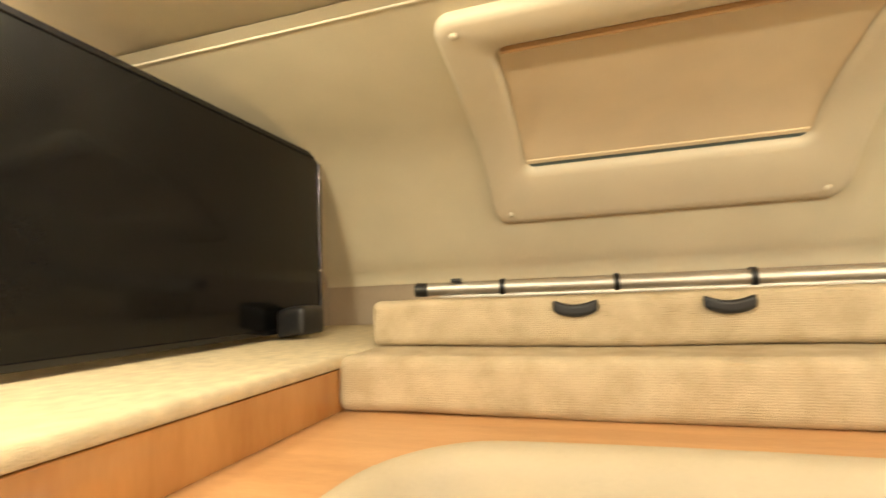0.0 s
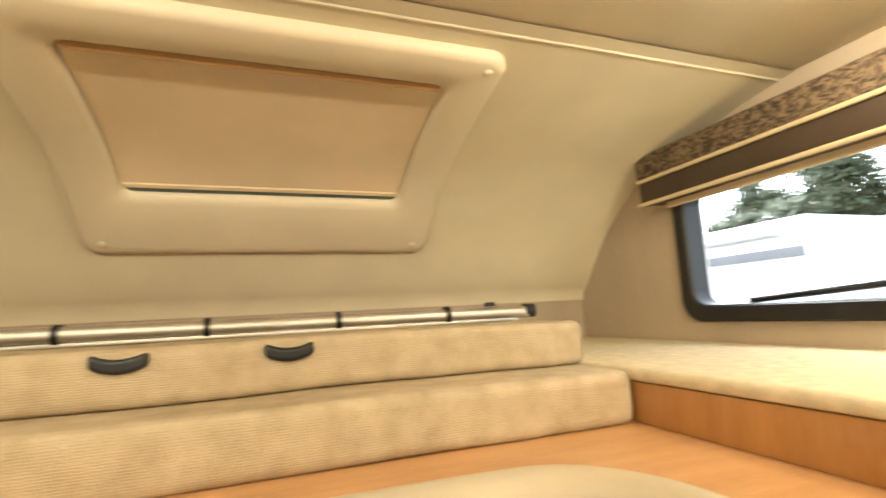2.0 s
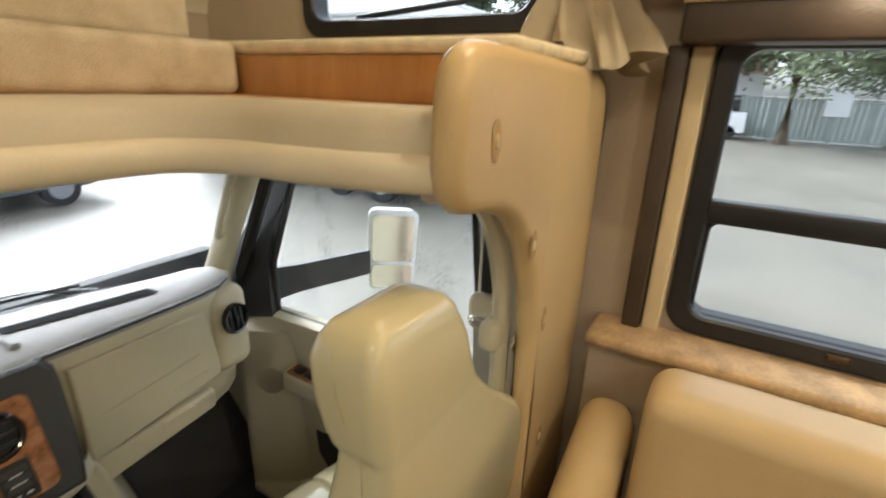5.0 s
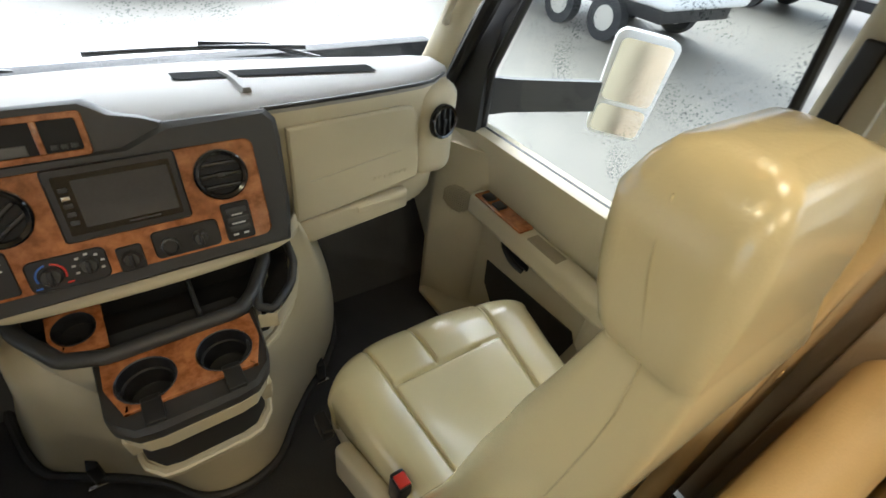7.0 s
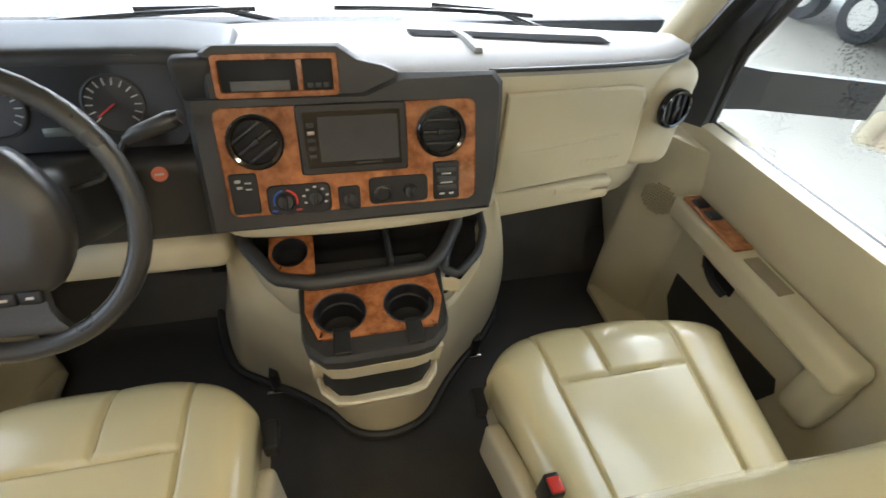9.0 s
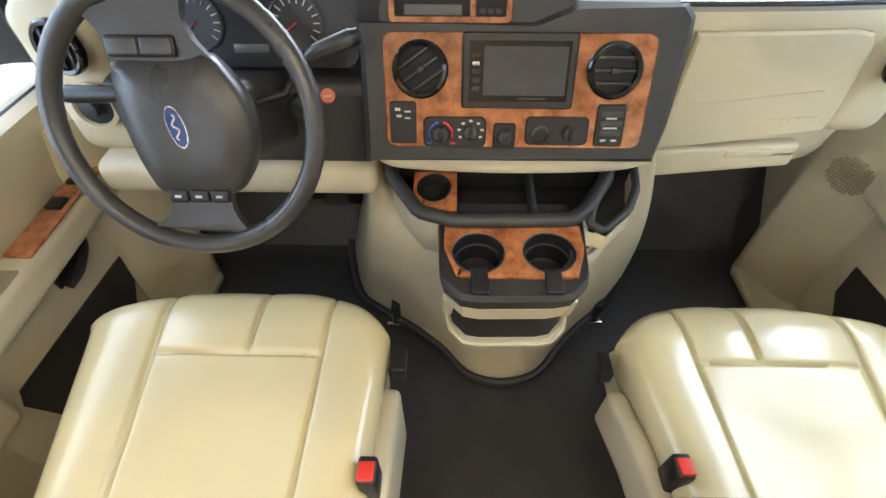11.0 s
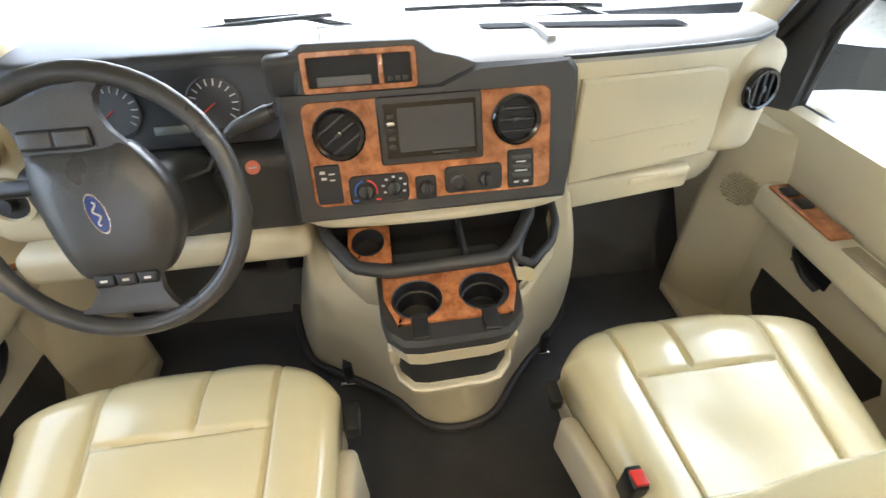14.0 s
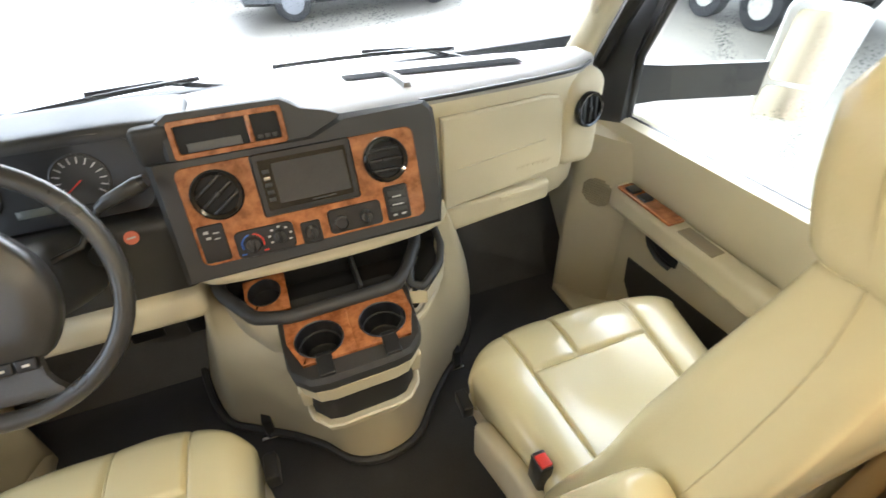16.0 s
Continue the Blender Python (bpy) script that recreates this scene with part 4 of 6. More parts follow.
part("top_rib", loft([[Vector((x + dx, y, top_z(x, y) + dz)) for dx, dz in ((-0.010, 0.0), (-0.007, 0.011), (0.007, 0.011), (0.010, 0.0))] for x, y in ((0.276, 0.122), (0.270, 0.19), (0.262, 0.275))]), DASHTOP, dash)

# passenger side
gl = part("glove_side", loft([[Vector((x, dash_front(x) + dy, z)) for x in np.linspace(0.28, 0.80, 10)] for dy, z in ((0.02, 0.955), (0.004, 0.975), (-0.004, 0.96), (-0.002, 0.94), (0.006, 0.80), (0.02, 0.68), (0.035, 0.60), (0.07, 0.57), (0.25, 0.56))] , closed=False), BEIGE, dash, "beige passenger side of the dash", smooth=50)
part("dark_seam", tube([(x, dash_front(x) + 0.001, 0.981) for x in np.linspace(0.28, 0.78, 10)], 0.005, 6), CHAR, dash)
gd = part("glovebox_door", loft([[Vector((x, dash_front(x) - 0.004 + o + 0.006 * (0.93 - z) / 0.25, z)) for x, z in inset_poly] for inset_poly, o in
     (([(0.325, 0.935), (0.62, 0.938), (0.655, 0.93), (0.672, 0.90), (0.69, 0.76), (0.69, 0.715), (0.50, 0.695), (0.33, 0.675)], 0.004),
      ([(0.325, 0.935), (0.62, 0.938), (0.655, 0.93), (0.672, 0.90), (0.69, 0.76), (0.69, 0.715), (0.50, 0.695), (0.33, 0.675)], -0.008),
      ([(0.331, 0.929), (0.62, 0.932), (0.65, 0.925), (0.666, 0.898), (0.684, 0.76), (0.684, 0.721), (0.50, 0.701), (0.336, 0.681)], -0.011))]), BEIGE, dash, smooth=20)
part("glovebox_groove", tube([(0.37, dash_front(0.37) - 0.0115, 0.79), (0.63, dash_front(0.63) - 0.0115, 0.815)], 0.0025, 5), mat("groove", (0.50, 0.45, 0.33), 0.6), gd)
# a row of short raised bars
for i in range(8):
    part("raised_mark", RB((0.53 + i * 0.0155, dash_front(0.6) - 0.0130, 0.742 + i * 0.001), (0.541 + i * 0.0155, dash_front(0.6) - 0.0115, 0.752 + i * 0.001), 0.001), BEIGE, gd)
part("lower_door", RB((0.335, 0.055, 0.585), (0.66, 0.09, 0.668), 0.012, m=4, f=lambda p: (p.x, p.y, p.z + 0.12 * (p.x - 0.335) * (1 if p.z < 0.63 else 0.45))), BEIGE, dash)
part("lower_latch", RB((0.50, 0.0525, 0.640), (0.60, 0.060, 0.660), 0.006, m=3, f=lambda p: (p.x, p.y, p.z + 0.05 * (p.x - 0.335))), BEIGE, dash, "recessed pull of the lower door")


def vent(parent, mx, r, turned=0.0):
    v = part("air_vent", lathe([(r, 0.0), (r, 0.012), (r * 0.93, 0.016), (r * 0.80, 0.014), (r * 0.78, -0.004)], mx, 28), GLOSS, parent, "round black air vent")
    part("vent_bowl", lathe([(r * 0.79, 0.002), (r * 0.6, 0.003), (0.002, 0.003)], mx, 20), PIT, v)
    rot = mx @ pose(0, 0, 0, 0, 0, turned)
    for k in (-0.45, 0.0, 0.45):
        w = r * 0.74 * math.sqrt(1 - k * k)
        part("louvre", RB((-w, k * r - 0.004, 0.003), (w, k * r + 0.004, 0.012), 0.002, k=2, mx=rot), BLACK, v)
    part("vent_tab", RB((-0.008, -0.006, 0.004), (0.008, 0.006, 0.016), 0.002, k=2, mx=rot), BLACK, v)
    return v


vent(dash, axes((0.745, 0.053, 0.88), (0.97, 0.2, 0), (0.0, 0.15, 1)), 0.046, 90)
vent(dash, axes((-0.835, 0.010, 0.915), (0.97, -0.2, 0), (0.0, 0.15, 1)), 0.05, 90)
part("dash_end", RB((0.68, 0.062, 0.70), (0.815, 0.30, 0.972), 0.045, m=4, k=5), BEIGE, dash)
part("dash_end", RB((-0.94, 0.02, 0.66), (-0.77, 0.30, 0.985), 0.045, m=4, k=5), BEIGE, dash)

# centre stack, leaning back
TILT = math.atan2(0.07, 0.185)
PV = Vector((0, math.sin(TILT), math.cos(TILT)))
PM = axes((-0.001, -0.034, 0.857), (1, 0, 0), PV)
stack = [(-0.285, -0.134), (0.278, -0.131), (0.292, -0.06), (0.302, 0.09), (0.301, 0.128), (0.285, 0.148), (0.10, 0.150), (0.02, 0.118), (-0.285, 0.116)]
part("stack_body", prism(stack, -0.09, 0.0, PM, 0.012), CHAR, dash, "charcoal centre stack", smooth=30)
part("hood_bridge", RB((-0.30, 0.03, 0.88), (-0.225, 0.21, 1.026), 0.014, m=2, k=4), CHAR, dash)
part("stack_base", RB((-0.28, -0.055, 0.712), (0.28, 0.1, 0.745), 0.014, m=2, k=4), CHAR, dash)
wp = part("wood_panel", prism(rrect(0.241, 0.101, 0.018, 5), 0.0, 0.007, PM, 0.003), BURL, dash, "glossy burl wood panel")
vent(dash, PM @ Matrix.Translation((-0.175, 0.040, 0.006)), 0.05, 35)
vent(dash, PM @ Matrix.Translation((0.169, 0.041, 0.006)), 0.049, 0)
rad = part("radio", prism(rrect(0.101, 0.064, 0.006), 0.005, 0.018, PM @ Matrix.Translation((0, 0.038, 0)), 0.004), BLACK, dash, "black touch-screen radio")
part("radio_face", prism(rrect(0.088, 0.051, 0.003), 0.018, 0.020, PM @ Matrix.Translation((0, 0.038, 0))), GLOSS, rad)
part("radio_screen", prism(rrect(0.073, 0.041, 0.002), 0.020, 0.0215, PM @ Matrix.Translation((0.010, 0.039, 0))), mat("radio_screen", (0.05, 0.052, 0.055), 0.25, bump=0), rad, "grey switched-off screen")
for i, y in enumerate((0.066, 0.052, 0.039, 0.024, 0.009)):
    part("radio_button", RB((-0.083, y - 0.004, 0.0195), (-0.070, y + 0.004, 0.0235), 0.0015, k=2, mx=PM), CHROME if i == 1 else CHAR, rad)
part("radio_mark", RB((0.0, -0.009, 0.0195), (0.05, -0.006, 0.0207), 0.0005, k=1, mx=PM), CHAR, rad)


def plate(cx, cy, hx, hy, r=0.006):
    return part("control_plate", prism(rrect(hx, hy, r), 0.005, 0.0115, PM @ Matrix.Translation((cx, cy, 0)), 0.002), BLACK, dash, "black control plate")


def knob(parent, cx, cy, r, h=0.02, bar=True):
    k = part("knob", lathe([(r, 0.0), (r, 0.006), (r * 0.85, 0.010), (r * 0.80, h * 0.6), (r * 0.3, h * 0.62)], PM @ Matrix.Translation((cx, cy, 0.0115)), 20), CHAR, parent)
    if bar:
        part("knob_grip", RB((cx - r * 0.22, cy - r * 0.8, 0.017), (cx + r * 0.22, cy + r * 0.8, 0.0115 + h), 0.002, k=2, mx=PM), BLACK, k)
    return k


def marks(parent, rows_):
    for x, y, w, h, m_ in rows_:
        part("mark", RB((x - w / 2, y - h / 2, 0.0112), (x + w / 2, y + h / 2, 0.0125), 0.0003, k=1, mx=PM), m_, parent)


p1 = plate(-0.209, -0.055, 0.025, 0.039)
marks(p1, [(-0.218, -0.030, 0.010, 0.006, WHITEINK), (-0.200, -0.034, 0.012, 0.003, WHITEINK), (-0.216, -0.042, 0.010, 0.005, WHITEINK), (-0.200, -0.046, 0.010, 0.003, WHITEINK)])
p2 = plate(-0.112, -0.072, 0.059, 0.029, 0.012)
knob(p2, -0.138, -0.074, 0.017)
knob(p2, -0.082, -0.070, 0.015)
for a0, a1, m_ in ((100, 200, BLUEINK), (-20, 80, RED)):
    part("dial_arc", tube([PM @ Vector((-0.138 + 0.0215 * math.cos(radians(a)), -0.074 + 0.0215 * math.sin(radians(a)), 0.012)) for a in np.linspace(a0, a1, 8)], 0.0018, 5), m_, p2)
for a in range(-30, 211, 40):
    c_, s_ = math.cos(radians(a)), math.sin(radians(a))
    marks(p2, [(-0.082 + 0.022 * c_, -0.070 + 0.020 * s_, 0.006, 0.004, WHITEINK)])
marks(p2, [(-0.160, -0.092, 0.010, 0.003, BLUEINK), (-0.115, -0.092, 0.010, 0.003, RED)])
p3 = plate(-0.018, -0.078, 0.021, 0.024)
knob(p3, -0.018, -0.077, 0.015, 0.028)
p4 = plate(0.080, -0.068, 0.059, 0.027, 0.010)
part("power_socket", lathe([(0.017, 0.0), (0.017, 0.006), (0.013, 0.007), (0.012, 0.004)], PM @ Matrix.Translation((0.048, -0.074, 0.0115)), 20), BLACK, p4)
knob(p4, 0.102, -0.070, 0.014, 0.03)
p5 = plate(0.178, -0.057, 0.027, 0.039)
for y in (-0.034, -0.052, -0.070):
    part("rocker", RB((0.158, y - 0.006, 0.0115), (0.198, y + 0.006, 0.016), 0.002, k=2, mx=PM), CHAR, p5)
marks(p5, [(0.178, -0.043, 0.02, 0.003, WHITEINK), (0.178, -0.061, 0.026, 0.003, WHITEINK), (0.168, -0.084, 0.010, 0.004, WHITEINK), (0.188, -0.084, 0.010, 0.004, WHITEINK)])

# upper pod
UM = axes((-0.124, 0.028, 0.995), (1, 0, 0), PV)
pod = [(-0.125, -0.05), (0.22, -0.05), (0.222, 0.0), (0.196, 0.012), (0.150, 0.024), (0.128, 0.041), (0.112, 0.052), (-0.108, 0.052), (-0.125, 0.04)]
part("pod_body", prism(pod, -0.12, 0.0, UM, 0.008), CHAR, dash, "charcoal display pod")
part("pod_frame", ring_frame(rrect(0.107, 0.037, 0.008), rrect(0.096, 0.026, 0.004), -0.002, 0.007, UM, 0.002), BURL, dash, "burl wood frame")
part("pod_frame", RB((0.034, -0.028, -0.002), (0.044, 0.028, 0.006), 0.002, k=2, mx=UM), BURL, dash)
part("pod_recess", RB((-0.097, -0.027, -0.001), (0.097, 0.027, 0.001), 0.0008, k=1, mx=UM), PIT, dash)
part("pod_tray", RB((-0.08, -0.025, 0.0), (0.02, -0.008, 0.004), 0.001, k=1, mx=UM), mat("tray_grey", (0.10, 0.10, 0.10), 0.5), dash)
for x in (0.056, 0.070, 0.084):
    part("pod_button", RB((x - 0.005, -0.022, 0.0), (x + 0.005, -0.014, 0.004), 0.001, k=1, mx=UM), CHAR, dash)

# driver's side: cluster hood, gauges and lower panel
CM = axes((-0.495, 0.035, 0.945), (1, 0, 0), (0, 0.30, 0.95))
part("cluster_hood", RB((-0.78, 0.050, 0.985), (-0.20, 0.22, 1.035), 0.02, m=6, k=4, f=lambda p: (p.x, p.y, p.z - 0.5 * max(0, abs(p.x + 0.53) - 0.18) ** 2)), CHAR, dash)
part("cluster_shroud", RB((-0.80, 0.045, 0.70), (-0.27, 0.16, 1.0), 0.02, m=2, k=3), CHAR, dash)
part("driver_fascia", RB((-0.80, -0.015, 0.665), (-0.27, 0.09, 0.86), 0.03, m=2, k=4), CHAR, dash)
part("lower_beige", RB((-0.90, -0.035, 0.590), (-0.28, 0.10, 0.675), 0.03, m=2, k=4), BEIGE, dash, "beige knee panel")
cl = part("cluster_face", prism(rrect(0.205, 0.070, 0.03), -0.004, 0.006, CM), BLACK, dash, "black instrument face")
for gx, gr in ((0.095, 0.05), (-0.085, 0.05), (-0.165, 0.035)):
    gm = CM @ Matrix.Translation((gx, 0.005, 0.006))
    gg = part("gauge", lathe([(gr, 0.0), (gr, 0.004), (gr * 0.93, 0.005), (gr * 0.9, 0.001), (0.002, 0.001)], gm, 28), CHAR, cl, "round gauge")
    for a in range(-40, 221, 20):
        c_, s_ = math.cos(radians(a)), math.sin(radians(a))
        q = gm @ pose(gr * 0.76 * c_, gr * 0.76 * s_, 0.002, 0, 0, a)
        part("tick", RB((-gr * 0.12, -0.0012, 0), (gr * 0.12, 0.0012, 0.001), 0.0003, k=1, mx=q), RED if a < -15 and gx > 0.1 else WHITEINK, cl)
    part("needle", RB((-0.002, -0.0012, 0.003), (gr * 0.7, 0.0012, 0.0045), 0.0004, k=1, mx=gm @ pose(0, 0, 0, 0, 0, 215)), RED, cl)
part("odometer", RB((-0.025, -0.045, 0.005), (0.04, -0.03, 0.0075), 0.001, k=1, mx=CM), mat("lcd", (0.10, 0.11, 0.10), 0.3), cl)
# headlamp knob on the left
part("knob_bezel", lathe([(0.048, 0.0), (0.048, 0.012), (0.040, 0.015), (0.036, 0.006)], axes((-0.835, 0.01, 0.795), (1, 0, 0), (0, 0.2, 1)), 24), BEIGE, dash)
part("knob_face", lathe([(0.037, 0.004), (0.036, 0.009), (0.018, 0.010), (0.016, 0.03), (0.002, 0.031)], axes((-0.835, 0.01, 0.795), (1, 0, 0), (0, 0.2, 1)), 24), BLACK, dash, "round headlamp switch")

# ---- steering wheel and column ----
WT = radians(25)
WN = Vector((0, -math.cos(WT), math.sin(WT)))
WM = axes((-0.512, -0.235, 0.918), (1, 0, 0), (0, math.sin(WT), math.cos(WT)))
wheel = thing("steering_wheel", "charcoal four-spoke steering wheel with airbag hub", "steering wheel", at=(-0.53, -0.2, 0.88))
part("rim", tube([WM @ Vector((0.193 * math.cos(a), 0.193 * math.sin(a), 0)) for a in np.linspace(0, 2 * math.pi, 49)[:-1]], 0.0155, 12, closed=True), WHEELVINYL, wheel)
hub = [(-0.092, 0.078), (-0.080, 0.088), (0.018, 0.090), (0.045, 0.096), (0.070, 0.072), (0.092, 0.035), (0.100, -0.005), (0.094, -0.05), (0.072, -0.092), (0.045, -0.110), (-0.045, -0.110), (-0.070, -0.088), (-0.090, -0.02), (-0.097, 0.04)]
hub = [(p.x, p.y) for p in curve_pts([(x, y, 0) for x, y in hub + hub[:1]], 3)[:-1]]
part("hub", loft([[WM @ Vector((x * k, y * k, z)) for x, y in hub] for k, z in ((0.75, -0.06), (1.0, -0.03), (1.0, -0.004), (0.93, 0.006), (0.6, 0.012), (0.2, 0.014))]), WHEELVINYL, wheel, "padded airbag hub", smooth=60)
def spoke(quads, name):
    return part(name, loft([[WM @ Vector(p) for p in ((xl, yl, -0.014), (xr, yr, -0.014), (xr, yr, z), ((xl + xr) / 2, (yl + yr) / 2, z + 0.004), (xl, yl, z))] for xl, yl, xr, yr, z in quads]), WHEELVINYL, wheel, smooth=50)


spoke([(-0.092, 0.060, 0.080, 0.050, -0.004), (-0.090, 0.085, 0.058, 0.085, -0.001), (-0.092, 0.105, 0.034, 0.112, 0.001), (-0.096, 0.125, 0.022, 0.138, 0.002), (-0.108, 0.140, 0.026, 0.162, 0.003), (-0.135, 0.142, 0.048, 0.188, 0.005)], "upper_spoke")
spoke([(-0.050, -0.07, 0.062, -0.07, 0.0), (-0.044, -0.110, 0.050, -0.110, 0.0), (-0.048, -0.132, 0.050, -0.134, 0.0), (-0.062, -0.150, 0.058, -0.152, 0.001), (-0.084, -0.162, 0.070, -0.166, 0.002), (-0.115, -0.160, 0.100, -0.172, 0.003)], "lower_spoke")
part("button_pad", RB((-0.086, 0.090, 0.0), (0.012, 0.119, 0.010), 0.006, mx=WM), BLACK, wheel, "black cruise control buttons")
for x in (-0.061, -0.013):
    part("button", RB((x - 0.022, 0.093, 0.007), (x + 0.022, 0.116, 0.0125), 0.004, mx=WM), WHEELVINYL, wheel)
for x in (-0.028, 0.004, 0.036):
    part("lower_button", RB((x - 0.015, -0.120, -0.002), (x + 0.015, -0.099, 0.010), 0.004, mx=WM), BLACK, wheel)
    part("mark", RB((x - 0.005, -0.1115, 0.0095), (x + 0.005, -0.1075, 0.0106), 0.0003, k=1, mx=WM), STEEL, wheel)
oval = [(0.031 * math.cos(a), 0.0135 * math.sin(a)) for a in np.linspace(0, 2 * math.pi, 33)[:-1]]
EM = WM @ pose(-0.006, -0.004, 0.0125, 0, 0, -78)
part("badge_rim", prism(oval, 0.0, 0.002, EM), CHROME, wheel, "chrome oval badge rim")
part("badge", prism([(x * 0.92, y * 0.86) for x, y in oval], 0.002, 0.003, EM), mat("badge_blue", (0.01, 0.03, 0.16), 0.25, bump=0, coat=0.5), wheel, "blue oval badge")
part("badge_mark", tube([EM @ Vector((x, 0.004 * math.sin(x * 330), 0.0035)) for x in np.linspace(-0.018, 0.018, 14)], 0.0015, 5), WHITEINK, wheel)
col = thing("steering_column", "charcoal steering column shroud with stalks", "steering column", at=(-0.53, -0.1, 0.82))
part("shroud", loft([[WM @ Vector((x * k, y * k - 0.01, z)) for x, y in rrect(0.075, 0.065, 0.03)] for k, z in ((0.85, -0.04), (1.0, -0.06), (1.1, -0.2), (1.1, -0.32))]), CHAR, col)
st = part("wiper_stalk", tube([WM @ Vector(p) for p in ((0.07, 0.02, -0.09), (0.12, 0.035, -0.10), (0.145, 0.075, -0.115), (0.165, 0.092, -0.11))], 0.006, 8), BLACK, col)
part("stalk_grip", tube([WM @ Vector(p) for p in ((0.160, 0.09, -0.11), (0.18, 0.10, -0.10), (0.235, 0.118, -0.09), (0.242, 0.12, -0.088))], [0.008, 0.012, 0.0145, 0.011], 12), WHEELVINYL, st)
part("stalk_cap", tube([WM @ Vector(p) for p in ((0.241, 0.1197, -0.0882), (0.250, 0.122, -0.087))], [0.0125, 0.0115], 12), BLACK, st)
part("left_stalk", tube([WM @ Vector(p) for p in ((-0.07, 0.03, -0.09), (-0.13, 0.03, -0.10), (-0.24, 0.03, -0.10), (-0.26, 0.03, -0.10))], [0.012, 0.014, 0.015, 0.010], 10), BLACK, col)
part("ignition", lathe([(0.02, 0), (0.02, 0.02), (0.014, 0.024), (0.003, 0.024)], axes((-0.395, -0.06, 0.845), (1, 0, 0), (0, 0.2, 1)), 16), BLACK, col)
part("key_tag", prism(disc_poly(0.014, 20), 0, 0.003, axes((-0.352, -0.025, 0.842), (1, 0, 0.1), (0, 0.2, 1))), mat("key_tag_red", (0.55, 0.16, 0.10), 0.5), col, "small round red tag")
part("key_mark", RB((-0.008, -0.002, 0.003), (0.008, 0.002, 0.0036), 0.0002, k=1, mx=axes((-0.352, -0.025, 0.842), (1, 0, 0.1), (0, 0.2, 1))), WHITEINK, col)
for x, z in ((-0.43, 0.20), (-0.60, 0.22)):
    pd = thing("pedal", "black rubber foot pedal", "pedal", "pedals", at=(x, 0.42, z))
    part("pedal_pad", RB((x - 0.05, 0.40, z - 0.035), (x + 0.05, 0.425, z + 0.035), 0.008), BLACK, pd)
    part("pedal_arm", tube([(x, 0.42, z), (x, 0.50, z + 0.2), (x, 0.60, z + 0.4)], 0.010, 6), BLACK, pd)

# ---- engine cover and console ----
eng = thing("engine_cover", "beige moulded engine cover with black lower seal", "engine cover", at=(0, 0, 0))
FO = [(-0.50, 0.60), (-0.47, 0.34), (-0.41, 0.14), (-0.32, 0.065), (-0.22, 0.0), (-0.13, -0.075), (-0.065, -0.15), (0.01, -0.178), (0.085, -0.172), (0.15, -0.14), (0.215, -0.06), (0.29, 0.02), (0.38, 0.10), (0.47, 0.24), (0.54, 0.60)]
TOPO = [(-0.300, 0.60), (-0.300, 0.30), (-0.297, 0.06), (-0.286, 0.045), (-0.260, 0.045), (-0.20, 0.055), (-0.13, 0.057), (0.0, 0.058), (0.13, 0.057), (0.20, 0.055), (0.275, 0.048), (0.315, 0.042), (0.335, 0.06), (0.338, 0.30), (0.338, 0.60)]
fo_ = curve_pts([(x, y, 0) for x, y in FO], 4)
to_ = curve_pts([(x, y, 0) for x, y in TOPO], 4)


def shell(t, z, tuck=0.0):
    """A level of the cover: full-bodied flanks that draw in at the floor and under the stack."""
    w = t ** 1.5
    row = []
    for a, b in zip(fo_, to_):
        v = w if a.x > 0 else t ** 0.85
        x, y = a.x + (b.x - a.x) * v, a.y + (b.y - a.y) * w
        flank = max(0.0, min(1.0, (abs(a.x) - 0.14) / 0.16))
        x += math.copysign((0.050 if a.x > 0 else 0.008) * flank * math.sin(math.pi * t) ** 0.8, x)
        hollow = 1 - max(0.0, min(1.0, (abs(b.x) - 0.265) / 0.03))
        y += 0.11 * hollow * max(0.0, min(1.0, (t - 0.55) / 0.25)) * (b.y < 0.2)
        row.append(Vector((x * (1 - tuck), y + tuck * 0.1, z)))
    return row


part("cover_shell", loft([shell(t, 0.68 * t) for t in np.linspace(0, 1, 16)] + [shell(1, 0.692, 0.03), shell(1, 0.696, 0.14)], closed=False), BEIGE, eng, smooth=60)
part("floor_seal", tube([Vector((p.x * 1.02, p.y - 0.012, 0.012)) for p in fo_], 0.013, 8), RUBBER, eng, "black rubber floor seal")
for x, y in ((-0.287, 0.065), (0.358, 0.085)):
    part("hold_down_latch", RB((x - 0.014, y - 0.05, 0.005), (x + 0.014, y + 0.02, 0.085), 0.006), BLACK, eng, "black hold-down latch")
    part("latch_bolt", RB((x - 0.03, y - 0.062, 0.002), (x + 0.02, y - 0.048, 0.010), 0.003), CHROME, eng)
COL = curve_pts([(-0.300, 0.10, 0), (-0.294, 0.02, 0), (-0.262, -0.025, 0), (-0.20, -0.045, 0), (0.0, -0.055, 0), (0.20, -0.045, 0), (0.285, -0.022, 0), (0.322, 0.02, 0), (0.333, 0.10, 0)], 5)
part("stack_collar", loft([[Vector((p.x, p.y + dy, z)) for p in COL] for dy, z in ((0.06, 0.680), (0.006, 0.681), (-0.002, 0.687), (0.0, 0.704), (0.02, 0.716))], closed=False), BEIGE, eng, "beige collar below the stack", smooth=60)
con = thing("centre_console", "black and beige console with burl cup holders and storage bins", "console", at=(0, -0.1, 0.5))
ZT = 0.605
body = [(-0.135, -0.10), (-0.128, -0.26), (-0.085, -0.305), (0.10, -0.300), (0.142, -0.255), (0.155, -0.10)]
